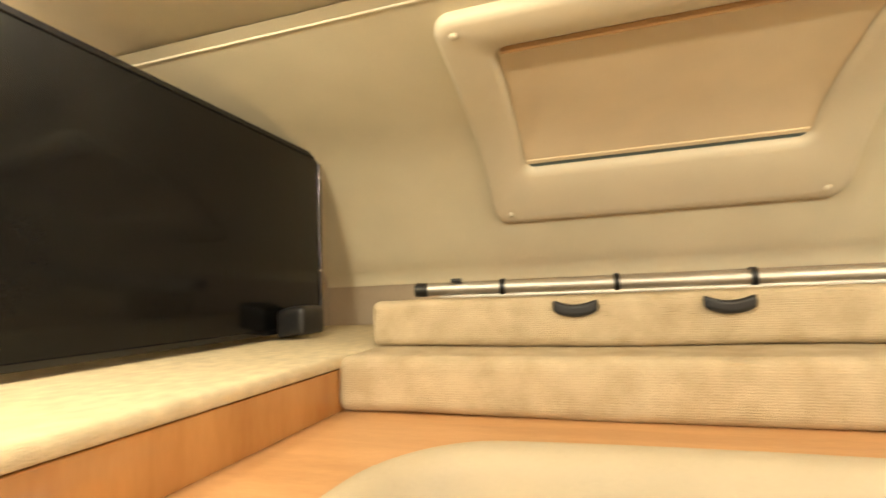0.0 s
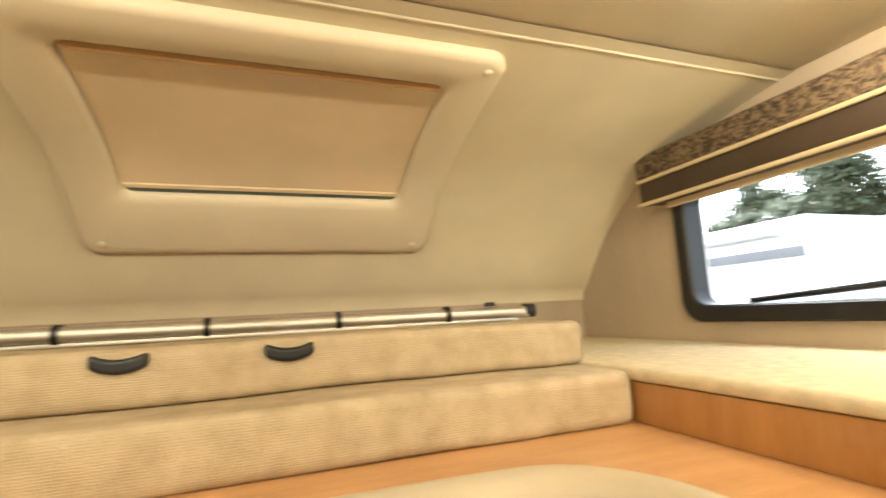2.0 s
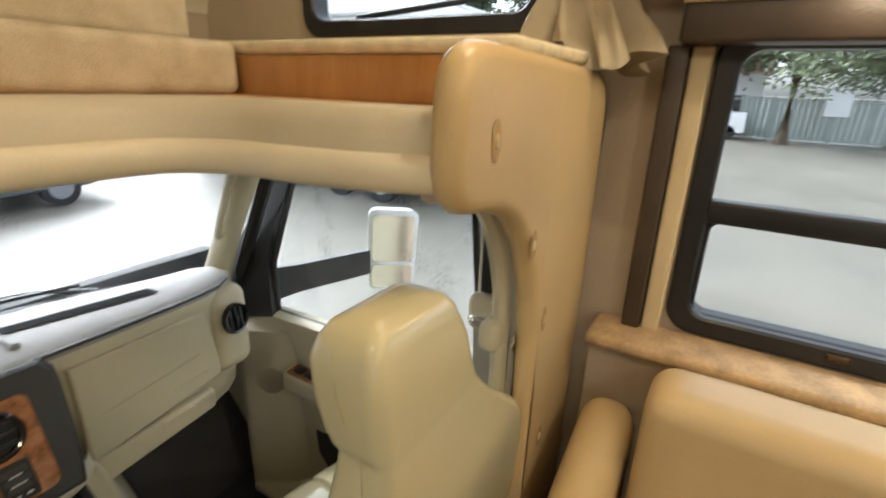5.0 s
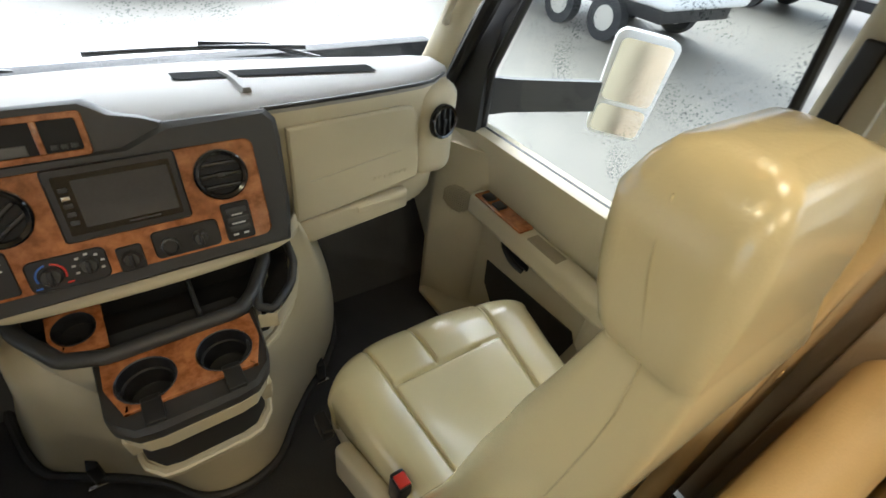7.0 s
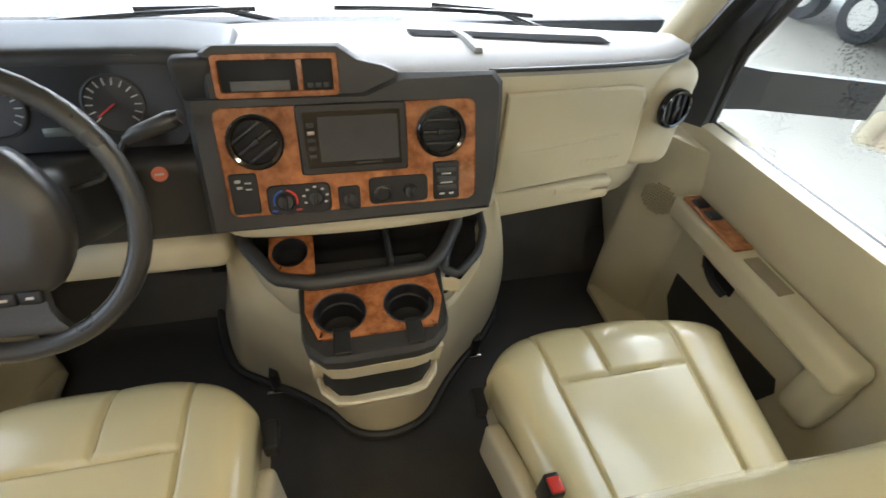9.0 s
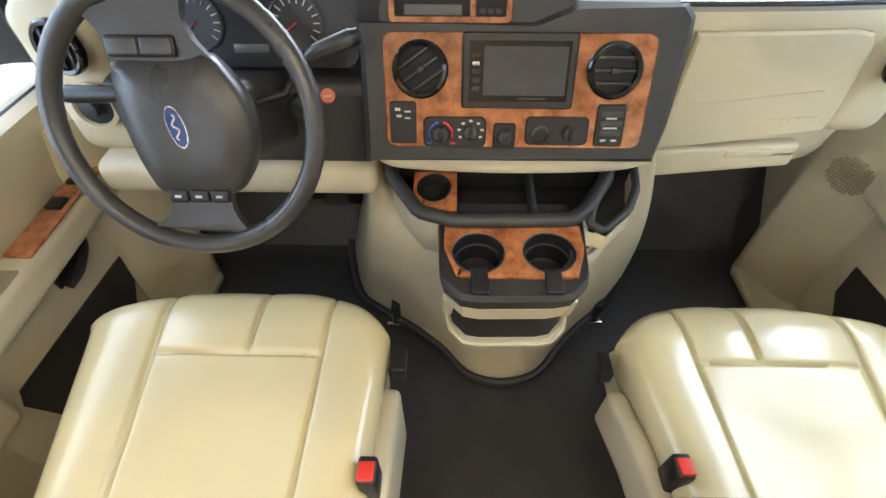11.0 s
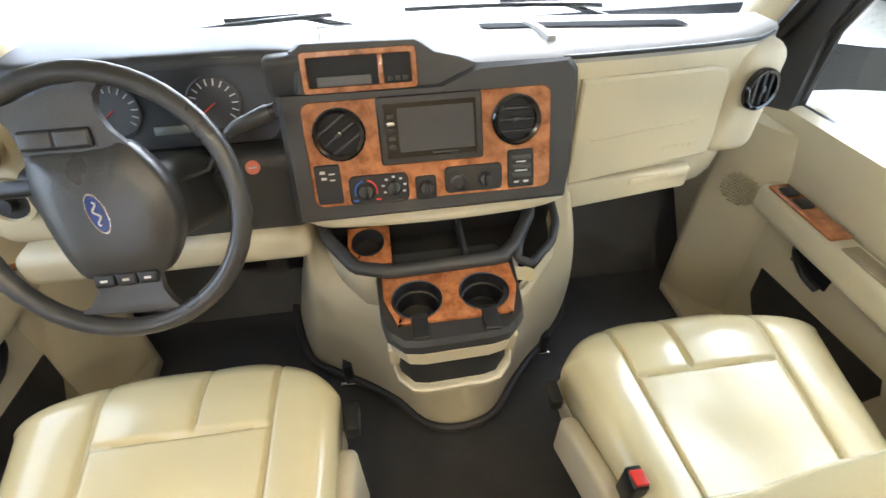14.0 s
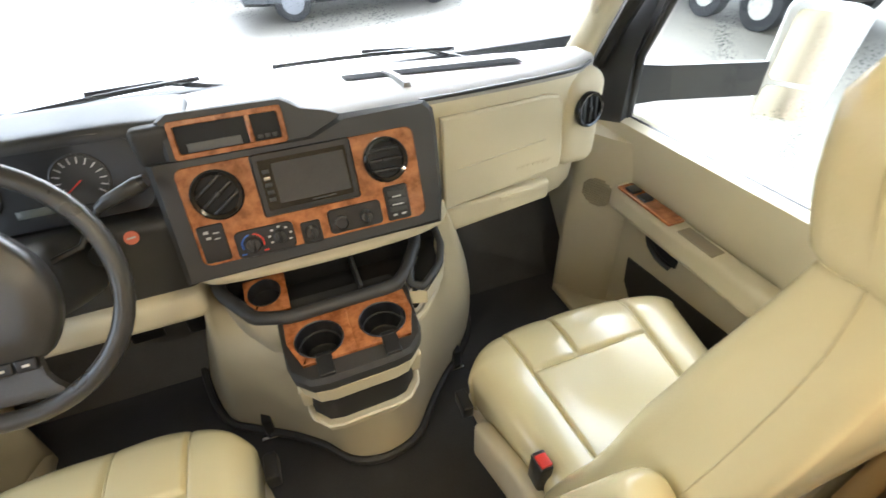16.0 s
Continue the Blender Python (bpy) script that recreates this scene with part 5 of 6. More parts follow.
for _ in range(1):
    soft_ = [body[0]]
    for (ax_, ay_), (bx_, by_) in zip(body, body[1:]):
        soft_ += [(ax_ * 0.86 + bx_ * 0.14, ay_ * 0.86 + by_ * 0.14), (ax_ * 0.14 + bx_ * 0.86, ay_ * 0.14 + by_ * 0.86)]
    body = soft_ + [body[-1]]


def plan(poly, z, grow=0.0, dy=0.0):
    return [Vector((x * (1 + grow), y + dy, z)) for x, y in poly]


# beige front pod, tapering to the floor; a solid black block gives the bin's shade
part("pod_front", loft([plan(body, 0.28, -0.45, 0.12), plan(body, 0.36, -0.22, 0.05), plan(body, 0.400, -0.08, 0.010), plan(body, 0.410, -0.04, -0.004), plan(body, 0.430, -0.02, -0.010), plan(body, 0.434, -0.04, -0.006), plan(body, 0.432, -0.075, 0.004), plan(body, 0.428, -0.09, 0.008)]), BEIGE, con, "beige front pod", smooth=30)
part("bin_shade", loft([plan(body, 0.4285, -0.09, 0.012), plan(body, 0.516, -0.09, 0.020)]), PIT, con, "black block standing for the shade in the storage bin")
part("pod_belt", loft([plan(body, 0.514, -0.06, 0.01), plan(body, 0.516, -0.01, 0.0), plan(body, 0.560, 0.035, -0.008), plan(body, 0.564, -0.02, 0.0)], True, False), BEIGE, con, "beige belt above the bin", smooth=30)
for x in (-0.120, 0.134):
    part("bin_side", RB((x - 0.013, -0.262, 0.44), (x + 0.013, -0.06, 0.52), 0.006, f=lambda p: (p.x, p.y + 0.5 * max(0, 0.48 - p.z), p.z)), BEIGE, con)
part("cup_block", loft([plan(body, 0.560, 0.0, 0.0), plan(body, 0.566, 0.06, -0.010), plan(body, ZT - 0.014, 0.075, -0.013), plan(body, ZT - 0.002, 0.05, -0.006), plan(body, ZT - 0.0045, 0.02, 0.004), plan(body, ZT - 0.006, -0.13, 0.045)], True, False), CHAR, con, "black cup holder rim", smooth=35)
CUPS = [(-0.062, -0.208, 0.051), (0.079, -0.205, 0.051)]


def holed(name, x0, y0, x1, y1, cx_, cy_, r, mx, cut, m_, parent, label):
    """A plate with one round hole; cut takes off its two front corners."""
    inner, outer_ = [], []
    turns_ = [2 * math.pi * i_ / 40 - math.pi for i_ in range(40)] + [math.atan2(y_ - cy_, x_ - cx_) for x_ in (x0, x1) for y_ in (y0, y1)]
    for a in sorted(turns_):
        c_, s_ = math.cos(a), math.sin(a)
        inner.append((cx_ + r * c_, cy_ + r * s_))
        t_ = min([(x1 - cx_) / c_ if c_ > 1e-6 else 9, (x0 - cx_) / c_ if c_ < -1e-6 else 9, (y1 - cy_) / s_ if s_ > 1e-6 else 9, (y0 - cy_) / s_ if s_ < -1e-6 else 9])
        px_, py_ = cx_ + t_ * c_, cy_ + t_ * s_
        k_ = cut(px_, py_)
        outer_.append((px_ + k_[0], py_ + k_[1]))
    return part(name, ring_frame(outer_, inner, -0.004, 0.004, mx, 0.001), m_, parent, label, smooth=30)


holed("cup_panel", -0.130, -0.268, 0.0085, -0.135, *CUPS[0], Matrix.Translation((0, 0, ZT)), lambda x, y: (max(0, -0.2 - y) * 0.35 if x < -0.12 else 0, 0), BURL, con, "burl wood cup panel")
holed("cup_panel", 0.0085, -0.268, 0.150, -0.130, *CUPS[1], Matrix.Translation((0, 0, ZT)), lambda x, y: (-max(0, -0.2 - y) * 0.35 if x > 0.14 else 0, 0), BURL, con, "burl wood cup panel")
for cx_, cy_, r in CUPS:
    part("cup_well", lathe([(r + 0.003, 0.003), (r + 0.001, 0.006), (r - 0.001, 0.004), (r - 0.003, -0.022), (r - 0.007, -0.024), (r - 0.009, -0.062), (r - 0.013, -0.064), (0.002, -0.064)], Matrix.Translation((cx_, cy_, ZT)), 32, caps=False), BLACK, con, "deep stepped black cup well", smooth=30)
    # black block above the burl gives the dark of a mug handle gap
    part("cup_notch_shade", RB((cx_ - 0.017, cy_ - 0.100, ZT - 0.03), (cx_ + 0.017, cy_ - 0.040, ZT + 0.0055), 0.003), BLACK, con, "raised black block standing for the shaded mug handle notch")
# upper tray behind the cups
tray = [(-0.262, 0.05), (-0.246, -0.02), (-0.185, -0.105), (-0.11, -0.130), (0.135, -0.122), (0.172, -0.09), (0.222, -0.015), (0.238, 0.04)]
tr3 = [Vector((x, y, 0.618 + 0.035 * max(0, y + 0.11) / 0.15)) for x, y in tray]
rim3 = [a.lerp(b, t_) for a, b in zip(tr3, tr3[1:]) for t_ in (0.08, 0.35, 0.65, 0.92)]
part("tray_rim", tube(rim3, 0.016, 12), CHAR, con, "black tray rim", smooth=60)
# floor, walls and back coloured near-black for the shade deep in the tray
part("tray_floor", loft([[Vector((p.x, p.y, p.z - 0.045)) for p in tr3], [Vector((p.x, 0.075, 0.56)) for p in tr3]], closed=False), PIT, con, "black tray floor with the shade of its depth in the colour")
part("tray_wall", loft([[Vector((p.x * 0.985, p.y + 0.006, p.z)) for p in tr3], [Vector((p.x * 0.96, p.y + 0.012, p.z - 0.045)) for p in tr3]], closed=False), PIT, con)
part("tray_skirt", loft([[Vector((p.x * 1.01, p.y - 0.004, p.z - 0.012)) for p in tr3], [Vector((p.x * 1.02, p.y + 0.0, p.z - 0.05)) for p in tr3], [Vector((p.x * 1.0, p.y + 0.03, 0.50)) for p in tr3], [Vector((p.x * 1.0, p.y + 0.09, 0.40)) for p in tr3]], closed=False), BEIGE, con, "beige skirt under the tray", smooth=50)
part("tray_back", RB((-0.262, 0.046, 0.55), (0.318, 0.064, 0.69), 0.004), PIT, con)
part("tray_shelf", RB((-0.245, 0.03, 0.640), (0.235, 0.052, 0.648), 0.003), CHAR, con)
part("tray_divider", RB((0.055, -0.10, 0.57), (0.064, 0.045, 0.628), 0.003, f=lambda p: (p.x, p.y, p.z + 0.15 * max(0, p.y + 0.05))), CHAR, con)
side = [(0.235, 0.045, 0.655), (0.228, -0.01, 0.640), (0.185, -0.085, 0.622), (0.172, -0.125, 0.612), (0.20, -0.140, 0.606), (0.262, -0.085, 0.612), (0.288, -0.03, 0.628), (0.292, 0.04, 0.648)]
part("side_tray_rim", tube([Vector(a).lerp(Vector(b), t_) for a, b in zip(side, side[1:]) for t_ in (0.1, 0.5, 0.9)], 0.010, 8), CHAR, con, smooth=60)
part("side_tray", loft([[(0.225, 0.05, 0.60), (0.29, 0.05, 0.60)], [(0.175, -0.125, 0.575), (0.265, -0.08, 0.58)]], closed=False), PIT, con)
part("side_skirt", loft([[(0.165, -0.142, 0.605), (0.205, -0.150, 0.598), (0.268, -0.09, 0.605), (0.296, -0.03, 0.62), (0.30, 0.05, 0.64)], [(0.162, -0.150, 0.572), (0.205, -0.152, 0.560), (0.268, -0.09, 0.565), (0.297, -0.03, 0.575), (0.302, 0.05, 0.59)]], closed=False), BEIGE, con)
# pocket's inner shade is put into its near-black colour
part("side_bin", loft([[(0.155, -0.12, 0.568), (0.20, -0.13, 0.558), (0.258, -0.075, 0.565), (0.285, -0.02, 0.572)], [(0.15, -0.10, 0.50), (0.19, -0.10, 0.50), (0.245, -0.045, 0.51), (0.275, 0.0, 0.52)]], closed=False), PIT, con, "side pocket with its inner shade put in as black")
part("side_pocket_lip", tube([(0.150, -0.155, 0.50), (0.20, -0.125, 0.505), (0.258, -0.06, 0.515), (0.288, 0.0, 0.53)], 0.011, 8), BEIGE, con)
CW = axes((-0.152, -0.052, 0.632), (1, 0.04, 0), (0, 1, 0.20))
holed("small_cup_panel", -0.047, -0.056, 0.047, 0.052, -0.003, 0.006, 0.036, CW, lambda x, y: (max(0, -y) * 0.35 if x < -0.04 else 0, 0), BURL, con, "burl wood small cup panel")
part("small_cup_well", lathe([(0.038, 0.003), (0.037, 0.006), (0.035, 0.003), (0.033, -0.03), (0.002, -0.031)], CW @ Matrix.Translation((-0.003, 0.006, 0)), 28, caps=False), BLACK, con)


# ---- seats ----
def seat(s, x0, x1, yf, zt, label):
    """A captain's seat: two bolsters, two front pads, a main pad, skirt and high back."""
    st_ = thing("captain_seat", label, "seat", "cab seats", at=((x0 + x1) / 2, -0.5, 0))
    w = x1 - x0
    xa, xb = x0 + (0.125 if s < 0 else 0.145), x1 - (0.125 if s < 0 else 0.118)
    yb = yf - 0.56
    cx = (x0 + x1) / 2

    def crown(p):
        k = max(0.0, min(1.0, (yf - p.y) / 0.5))
        front = max(0.0, 1 - (yf - p.y) / 0.13)
        side = abs(p.x - cx) / (w / 2)
        wr = 0.0016 * noise.noise(p * 11)
        flare = s * 0.095 * max(0.0, (p.x - cx) * s / (w / 2)) * (1 - k)
        taper = s * (0.065 if s > 0 else 0.018) * max(0.0, (cx - p.x) * s / (w / 2)) * k
        return Vector((p.x + flare + taper + (cx - p.x) * 0.03 * front ** 2 + (cx - p.x) * 0.04 * (k > 0.95), p.y - 0.115 * front * side ** 3.2, p.z - 0.035 * front ** 2 + 0.012 * side ** 2 - 0.02 * k + wr))

    def quilt(p):
        q = crown(p)
        up = max(0.0, min(1.0, (p.z - (zt - 0.10)) / 0.08))
        ycross = yf - 0.18 - 0.004 * ((p.x - cx) / 0.15) ** 2
        inner = xa - 0.004 < p.x < xb + 0.004
        d = min(abs(p.x - xa), abs(p.x - xb))
        g = 0.008 * math.exp(-(d / 0.0048) ** 2)
        if inner:
            g = max(g, 0.008 * math.exp(-((p.y - ycross) / 0.0048) ** 2))
            if p.y > ycross:
                g = max(g, 0.007 * math.exp(-((p.x - cx) / 0.0048) ** 2))
                g -= 0.0035 * math.cos(min(1, abs(abs(p.x - cx) - (xb - xa) / 4) / ((xb - xa) / 4)) * 1.57)
            else:
                g += 0.012 * math.exp(-((p.x - cx) / 0.14) ** 2 - ((p.y - yf + 0.36) / 0.15) ** 2)
        else:
            g -= 0.006 * math.sin(max(0, min(1, d / 0.125)) * 3.0)
        # the front and side faces draw in below the welt
        low = max(0.0, min(1.0, (zt - 0.05 - p.z) / 0.15))
        return q + Vector(((cx - p.x) * 0.05 * low, -0.02 * low * (p.y > yf - 0.1), -g * up))

    part("seat_cushion", RB((x0, yb, zt - 0.20), (x1, yf, zt), 0.055, m=(140, 120, 5), k=6, f=quilt), LEATHER, st_, "stitched cream leather cushion", smooth=70)
    for xx in (xa, xb):
        part("seam", tube([quilt(Vector((xx + 0.004, y, zt))) + Vector((0, 0, 0.001)) for y in np.linspace(yb + 0.07, yf - 0.065, 14)], 0.0012, 5), mat("seam_thread", (0.47, 0.41, 0.24), 0.7) if "seam_thread" not in bpy.data.materials else bpy.data.materials["seam_thread"], st_)
    for xx, yy in ((cx, yf - 0.06), (cx + 0.003, yf - 0.06)):
        part("seam", tube([quilt(Vector((xx + 0.005, y, zt))) + Vector((0, 0, 0.0008)) for y in np.linspace(yf - 0.165, yy, 7)], 0.0009, 5), bpy.data.materials["seam_thread"], st_)
    part("seat_base", RB((x0 + 0.03, yb + 0.04, 0.16), (x1 - 0.03, yf - 0.06, zt - 0.15), 0.03, m=3, k=3), BEIGE, st_, "beige plastic seat base")
    part("pedestal", RB((x0 + 0.10, yb + 0.08, 0.0), (x1 - 0.10, yf - 0.16, 0.18), 0.01), BLACK, st_, "black steel pedestal")
    xi = x1 if s < 0 else x0
    part("side_shield", RB((xi - 0.022, yb, 0.20), (xi + 0.022, yf - 0.20, zt - 0.07), 0.018, m=5, k=3, f=lambda p: (p.x + (0.13 if s > 0 else -0.02) * (yf - 0.14 - p.y), p.y, p.z - 0.25 * max(0, p.y - (yf - 0.34)))), BEIGE, st_, "beige side shield")
    part("recline_knob", RB((xi - 0.014 - s * 0.015, yf - 0.185, zt - 0.105), (xi + 0.014 - s * 0.015, yf - 0.125, zt - 0.065), 0.005), BLACK, st_)
    xk = xi + (0.056 if s > 0 else -0.012)
    bk = part("buckle", RB((xk - 0.016, yf - 0.42, zt - 0.14), (xk + 0.016, yf - 0.375, zt + 0.012), 0.006), BLACK, st_, "seat belt buckle")
    part("buckle_button", RB((xk - 0.013, yf - 0.417, zt + 0.011), (xk + 0.013, yf - 0.385, zt + 0.020), 0.003, f=lambda p: (p.x, p.y, p.z - 0.2 * (p.y - yf + 0.40))), RED, bk, "red release button")
    return st_


dseat = seat(-1, -0.785, -0.235, -0.195, 0.505, "cream leather driver seat with pleated cushion")
pseat = seat(1, 0.25, 0.835, -0.150, 0.415, "cream leather passenger seat with tall backrest and headrest")
# passenger backrest: broad shoulders drawn in to a tall headrest set towards the aisle
# height, aisle side, door side, front, rear
SEC = [(0.36, 0.275, 0.80, -0.58, -0.77), (0.50, 0.270, 0.80, -0.62, -0.80), (0.65, 0.268, 0.795, -0.668, -0.83), (0.75, 0.268, 0.785, -0.692, -0.845), (0.87, 0.270, 0.765, -0.716, -0.858),
       (0.95, 0.273, 0.735, -0.738, -0.866), (1.00, 0.276, 0.70, -0.748, -0.870), (1.05, 0.280, 0.640, -0.763, -0.872), (1.10, 0.284, 0.575, -0.777, -0.873), (1.14, 0.287, 0.530, -0.787, -0.872),
       (1.166, 0.288, 0.507, -0.794, -0.870), (1.176, 0.284, 0.500, -0.783, -0.870), (1.21, 0.281, 0.490, -0.768, -0.869), (1.25, 0.281, 0.480, -0.760, -0.867), (1.275, 0.283, 0.468, -0.757, -0.863),
       (1.298, 0.291, 0.456, -0.766, -0.858), (1.312, 0.302, 0.442, -0.775, -0.850), (1.320, 0.325, 0.415, -0.795, -0.832)]


def sec_at(z):
    for a, b in zip(SEC, SEC[1:]):
        if z <= b[0]:
            t = (z - a[0]) / (b[0] - a[0])
            return [a[i] + (b[i] - a[i]) * t for i in range(1, 5)]
    return list(SEC[-1][1:])


def back_ring(z, grow=0.0):
    """A rounded-box section of the backrest at the height z."""
    xl, xr, yf_, yb_ = sec_at(z)
    rr_ = 0.22 * (yf_ - yb_) if z > 1.15 else 0.24 * (yf_ - yb_)
    return [Vector((x, y, z)) for x, y in rrect((xr - xl) / 2 + grow, (yf_ - yb_) / 2 + grow, rr_, 9, (xl + xr) / 2, (yf_ + yb_) / 2)]


zs = [0.36, 0.45, 0.55, 0.65, 0.75, 0.82, 0.88, 0.92, 0.95, 0.98, 1.01, 1.04, 1.07, 1.10, 1.125, 1.145, 1.158, 1.166, 1.170, 1.176, 1.186, 1.20, 1.22, 1.245, 1.26, 1.275, 1.288, 1.298, 1.306, 1.312, 1.317, 1.320]
part("backrest", loft([back_ring(z) for z in zs]), LEATHER, pseat, "tall leather backrest with built-in headrest", smooth=80)
THREAD = bpy.data.materials["seam_thread"]


def side_seam(pts):
    """A stitched line on the aisle side, given as front-to-rear share and height."""
    out = []
    for k_, z in pts:
        xl, xr, yf_, yb_ = sec_at(z)
        rr_ = 0.22 * (yf_ - yb_)
        y = yf_ + (yb_ - yf_) * k_
        d_ = max(0.0, rr_ - (yf_ - y), rr_ - (y - yb_))
        out.append(Vector((xl + rr_ - math.sqrt(max(0.0, rr_ ** 2 - d_ ** 2)) - 0.0002, y, z)))
    part("seam", tube(curve_pts(out, 4), 0.0009, 5), THREAD, pseat)


side_seam([(0.38, 1.290), (0.45, 1.25), (0.50, 1.22), (0.55, 1.172)])
side_seam([(0.02, 1.170), (0.15, 1.169), (0.35, 1.169), (0.55, 1.172)])
side_seam([(0.55, 1.170), (0.62, 1.10), (0.66, 1.02), (0.68, 0.92), (0.68, 0.80), (0.66, 0.66)])
# armrest folded up beside the backrest
ARM = curve_pts([(0.236, -0.690, 0.46), (0.236, -0.725, 0.60), (0.236, -0.765, 0.72), (0.236, -0.800, 0.82), (0.236, -0.822, 0.868)], 4)
arm_rings = []
for i_, p_ in enumerate(ARM):
    e_ = i_ / (len(ARM) - 1)
    k_ = math.sqrt(max(0.02, 1 - max(0.0, (e_ - 0.82) / 0.18) ** 2))
    d_ = (ARM[min(i_ + 1, len(ARM) - 1)] - ARM[max(i_ - 1, 0)]).normalized()
    n_ = Vector((1, 0, 0)).cross(d_)
    arm_rings.append([p_ + Vector((1, 0, 0)) * x * k_ - n_ * y * k_ for x, y in rrect(0.030, 0.042, 0.026, 5)])
part("armrest", loft(arm_rings), LEATHER, pseat, "padded armrest folded upright", smooth=80)
part("backrest", RB((-0.79, -0.87, 0.42), (-0.28, -0.80, 0.46), 0.03, m=3, k=4), LEATHER, dseat, "folded lower edge of the backrest")
# grey panel line of the side ledge, and the dinette seat beside window 2
structure("ledge", RB((1.0, -3.2, 0.985), (WX - 0.002, -0.90, 1.017), 0.013, m=8, k=3), mat("ledge_cloth", (0.50, 0.34, 0.18), 0.85, vary=0.35, scale=16, bump=0.2, grain=120), "mottled tan ledge below the side window")
structure("wall_lining", RB((1.06, -3.2, 0.0), (WX - 0.002, -0.90, 0.984), 0.006), WALL, "beige lining under the window ledge")
sofa = thing("dinette_seat", "tan leather bench seat with padded back beside the window", "bench seat", at=(0.8, -1.6, 0))
part("back_cushion", RB((0.82, -2.3, 0.42), (0.992, -1.062, 1.018), 0.05, m=10, k=5, f=lambda p: (p.x - 0.10 * max(0, 0.9 - p.z), p.y, p.z + 0.004 * noise.noise(p * 6))), TANVINYL, sofa, "tan leather back cushion")
part("seat_cushion", RB((0.45, -2.3, 0.32), (1.0, -1.09, 0.50), 0.05, m=8, k=5), TANVINYL, sofa)
part("armrest", RB((0.52, -1.045, 0.30), (1.02, -0.925, 0.875), 0.055, m=8, k=5, f=lambda p: (p.x, p.y, p.z - 0.35 * max(0, 0.95 - p.x) * (p.z > 0.5))), TANVINYL, sofa, "padded armrest")
part("bench_base", RB((0.55, -2.3, 0.0), (1.0, -1.0, 0.32), 0.01), BROWN, sofa)
part("cushion_seam", tube([(0.817, y, 0.83 + 0.004 * math.sin(y * 20)) for y in np.linspace(-2.25, -1.12, 20)], 0.004, 5), TANVINYL, sofa)
ch = thing("cup_holder", "round black cup holder sunk in the window ledge", "cup holder", at=(1.075, -1.575, 1.017))
part("rim", lathe([(0.046, 0.0), (0.046, 0.004), (0.040, 0.005), (0.038, -0.002)], Matrix.Translation((1.075, -1.575, 1.017)), 28, caps=False), BLACK, ch)
# flat near-black disc instead of a shaded hollow
part("well", lathe([(0.0395, 0.002), (0.037, 0.001), (0.002, 0.001)], Matrix.Translation((1.075, -1.575, 1.017)), 28), PIT, ch)

# ---- curtain ----
ct = thing("curtain", "bunched tan cloth curtain tied back beside the cabinet", "curtain", at=(1.0, -0.79, 1.9))


def cloth(name, z0, z1, c0, c1, wide, folds, seed, label="", ragged=0.0):
    """A gathered length of cloth: a ring of deep folds that changes on its way down."""
    random.seed(seed)
    ph = [random.uniform(0, 6.28) for _ in range(6)]
    rings = []
    for i in range(30):
        t = i / 29
        z = z0 + (z1 - z0) * t
        cx_, cy_ = c0[0] + (c1[0] - c0[0]) * t, c0[1] + (c1[1] - c0[1]) * t
        wx, wy = wide(t)
        ring = []
        for a in np.linspace(0, 2 * math.pi, 97)[:-1]:
            f_ = 1 + 0.36 * math.sin(folds * a + ph[0] + 1.4 * t) + 0.20 * math.sin((folds * 2 - 1) * a + ph[1] - 2.5 * t) + 0.07 * math.sin(19 * a + ph[2] + 5 * t)
            ring.append(Vector((cx_ + wx * f_ * math.cos(a), cy_ + wy * f_ * math.sin(a), z + ragged * t * (math.sin(2 * a + ph[3]) * 0.7 + math.sin(5 * a + ph[4]) * 0.3))))
        rings.append(ring)
    return part(name, loft(rings), CURTAIN, ct, label, smooth=80)


cloth("hanging_part", 2.25, 1.80, (1.05, -0.80), (1.03, -0.80), lambda t: (0.035, 0.050 - 0.02 * t), 6, 3)
cloth("bunched_part", 1.805, 1.632, (1.03, -0.79), (1.02, -0.765), lambda t: (0.022 + 0.022 * t, 0.03 + 0.045 * math.sin(t * 1.5)), 5, 4, "bunched lower folds", 0.02)
cloth("bunched_tail", 1.80, 1.600, (1.015, -0.80), (0.965, -0.892), lambda t: (0.018 + 0.030 * t, 0.022 + 0.040 * math.sin(min(1, t * 1.2) * 1.5)), 5, 9, "drooping ruffled tail", 0.022)
cloth("bunched_knot", 1.83, 1.70, (1.03, -0.80), (0.995, -0.84), lambda t: (0.03 * math.sin(0.4 + t * 2.3), 0.05 * math.sin(0.4 + t * 2.3)), 6, 12, "gathered knot of cloth", 0.01)
part("tie", tube([(1.022 + 0.034 * math.cos(a), -0.795 + 0.04 * math.sin(a), 1.805 + 0.01 * math.sin(a)) for a in np.linspace(0, 2 * math.pi, 21)[:-1]], 0.007, 6, closed=True), CURTAIN, ct)

# ---- outside ----
GZ = -0.75
bm = bmesh.new()
bmesh.ops.create_grid(bm, x_segments=60, y_segments=60, size=400)
for v in bm.verts:
    v.co.z = GZ
structure("ground", bm, ASPHALT, "pale wet asphalt yard reaching the horizon", smooth=0)

# own bonnet, cowl and wipers
bon = thing("vehicle_bonnet", "white bonnet and cowl of the vehicle, wet", "bonnet", at=(0, 1.0, 0.6))
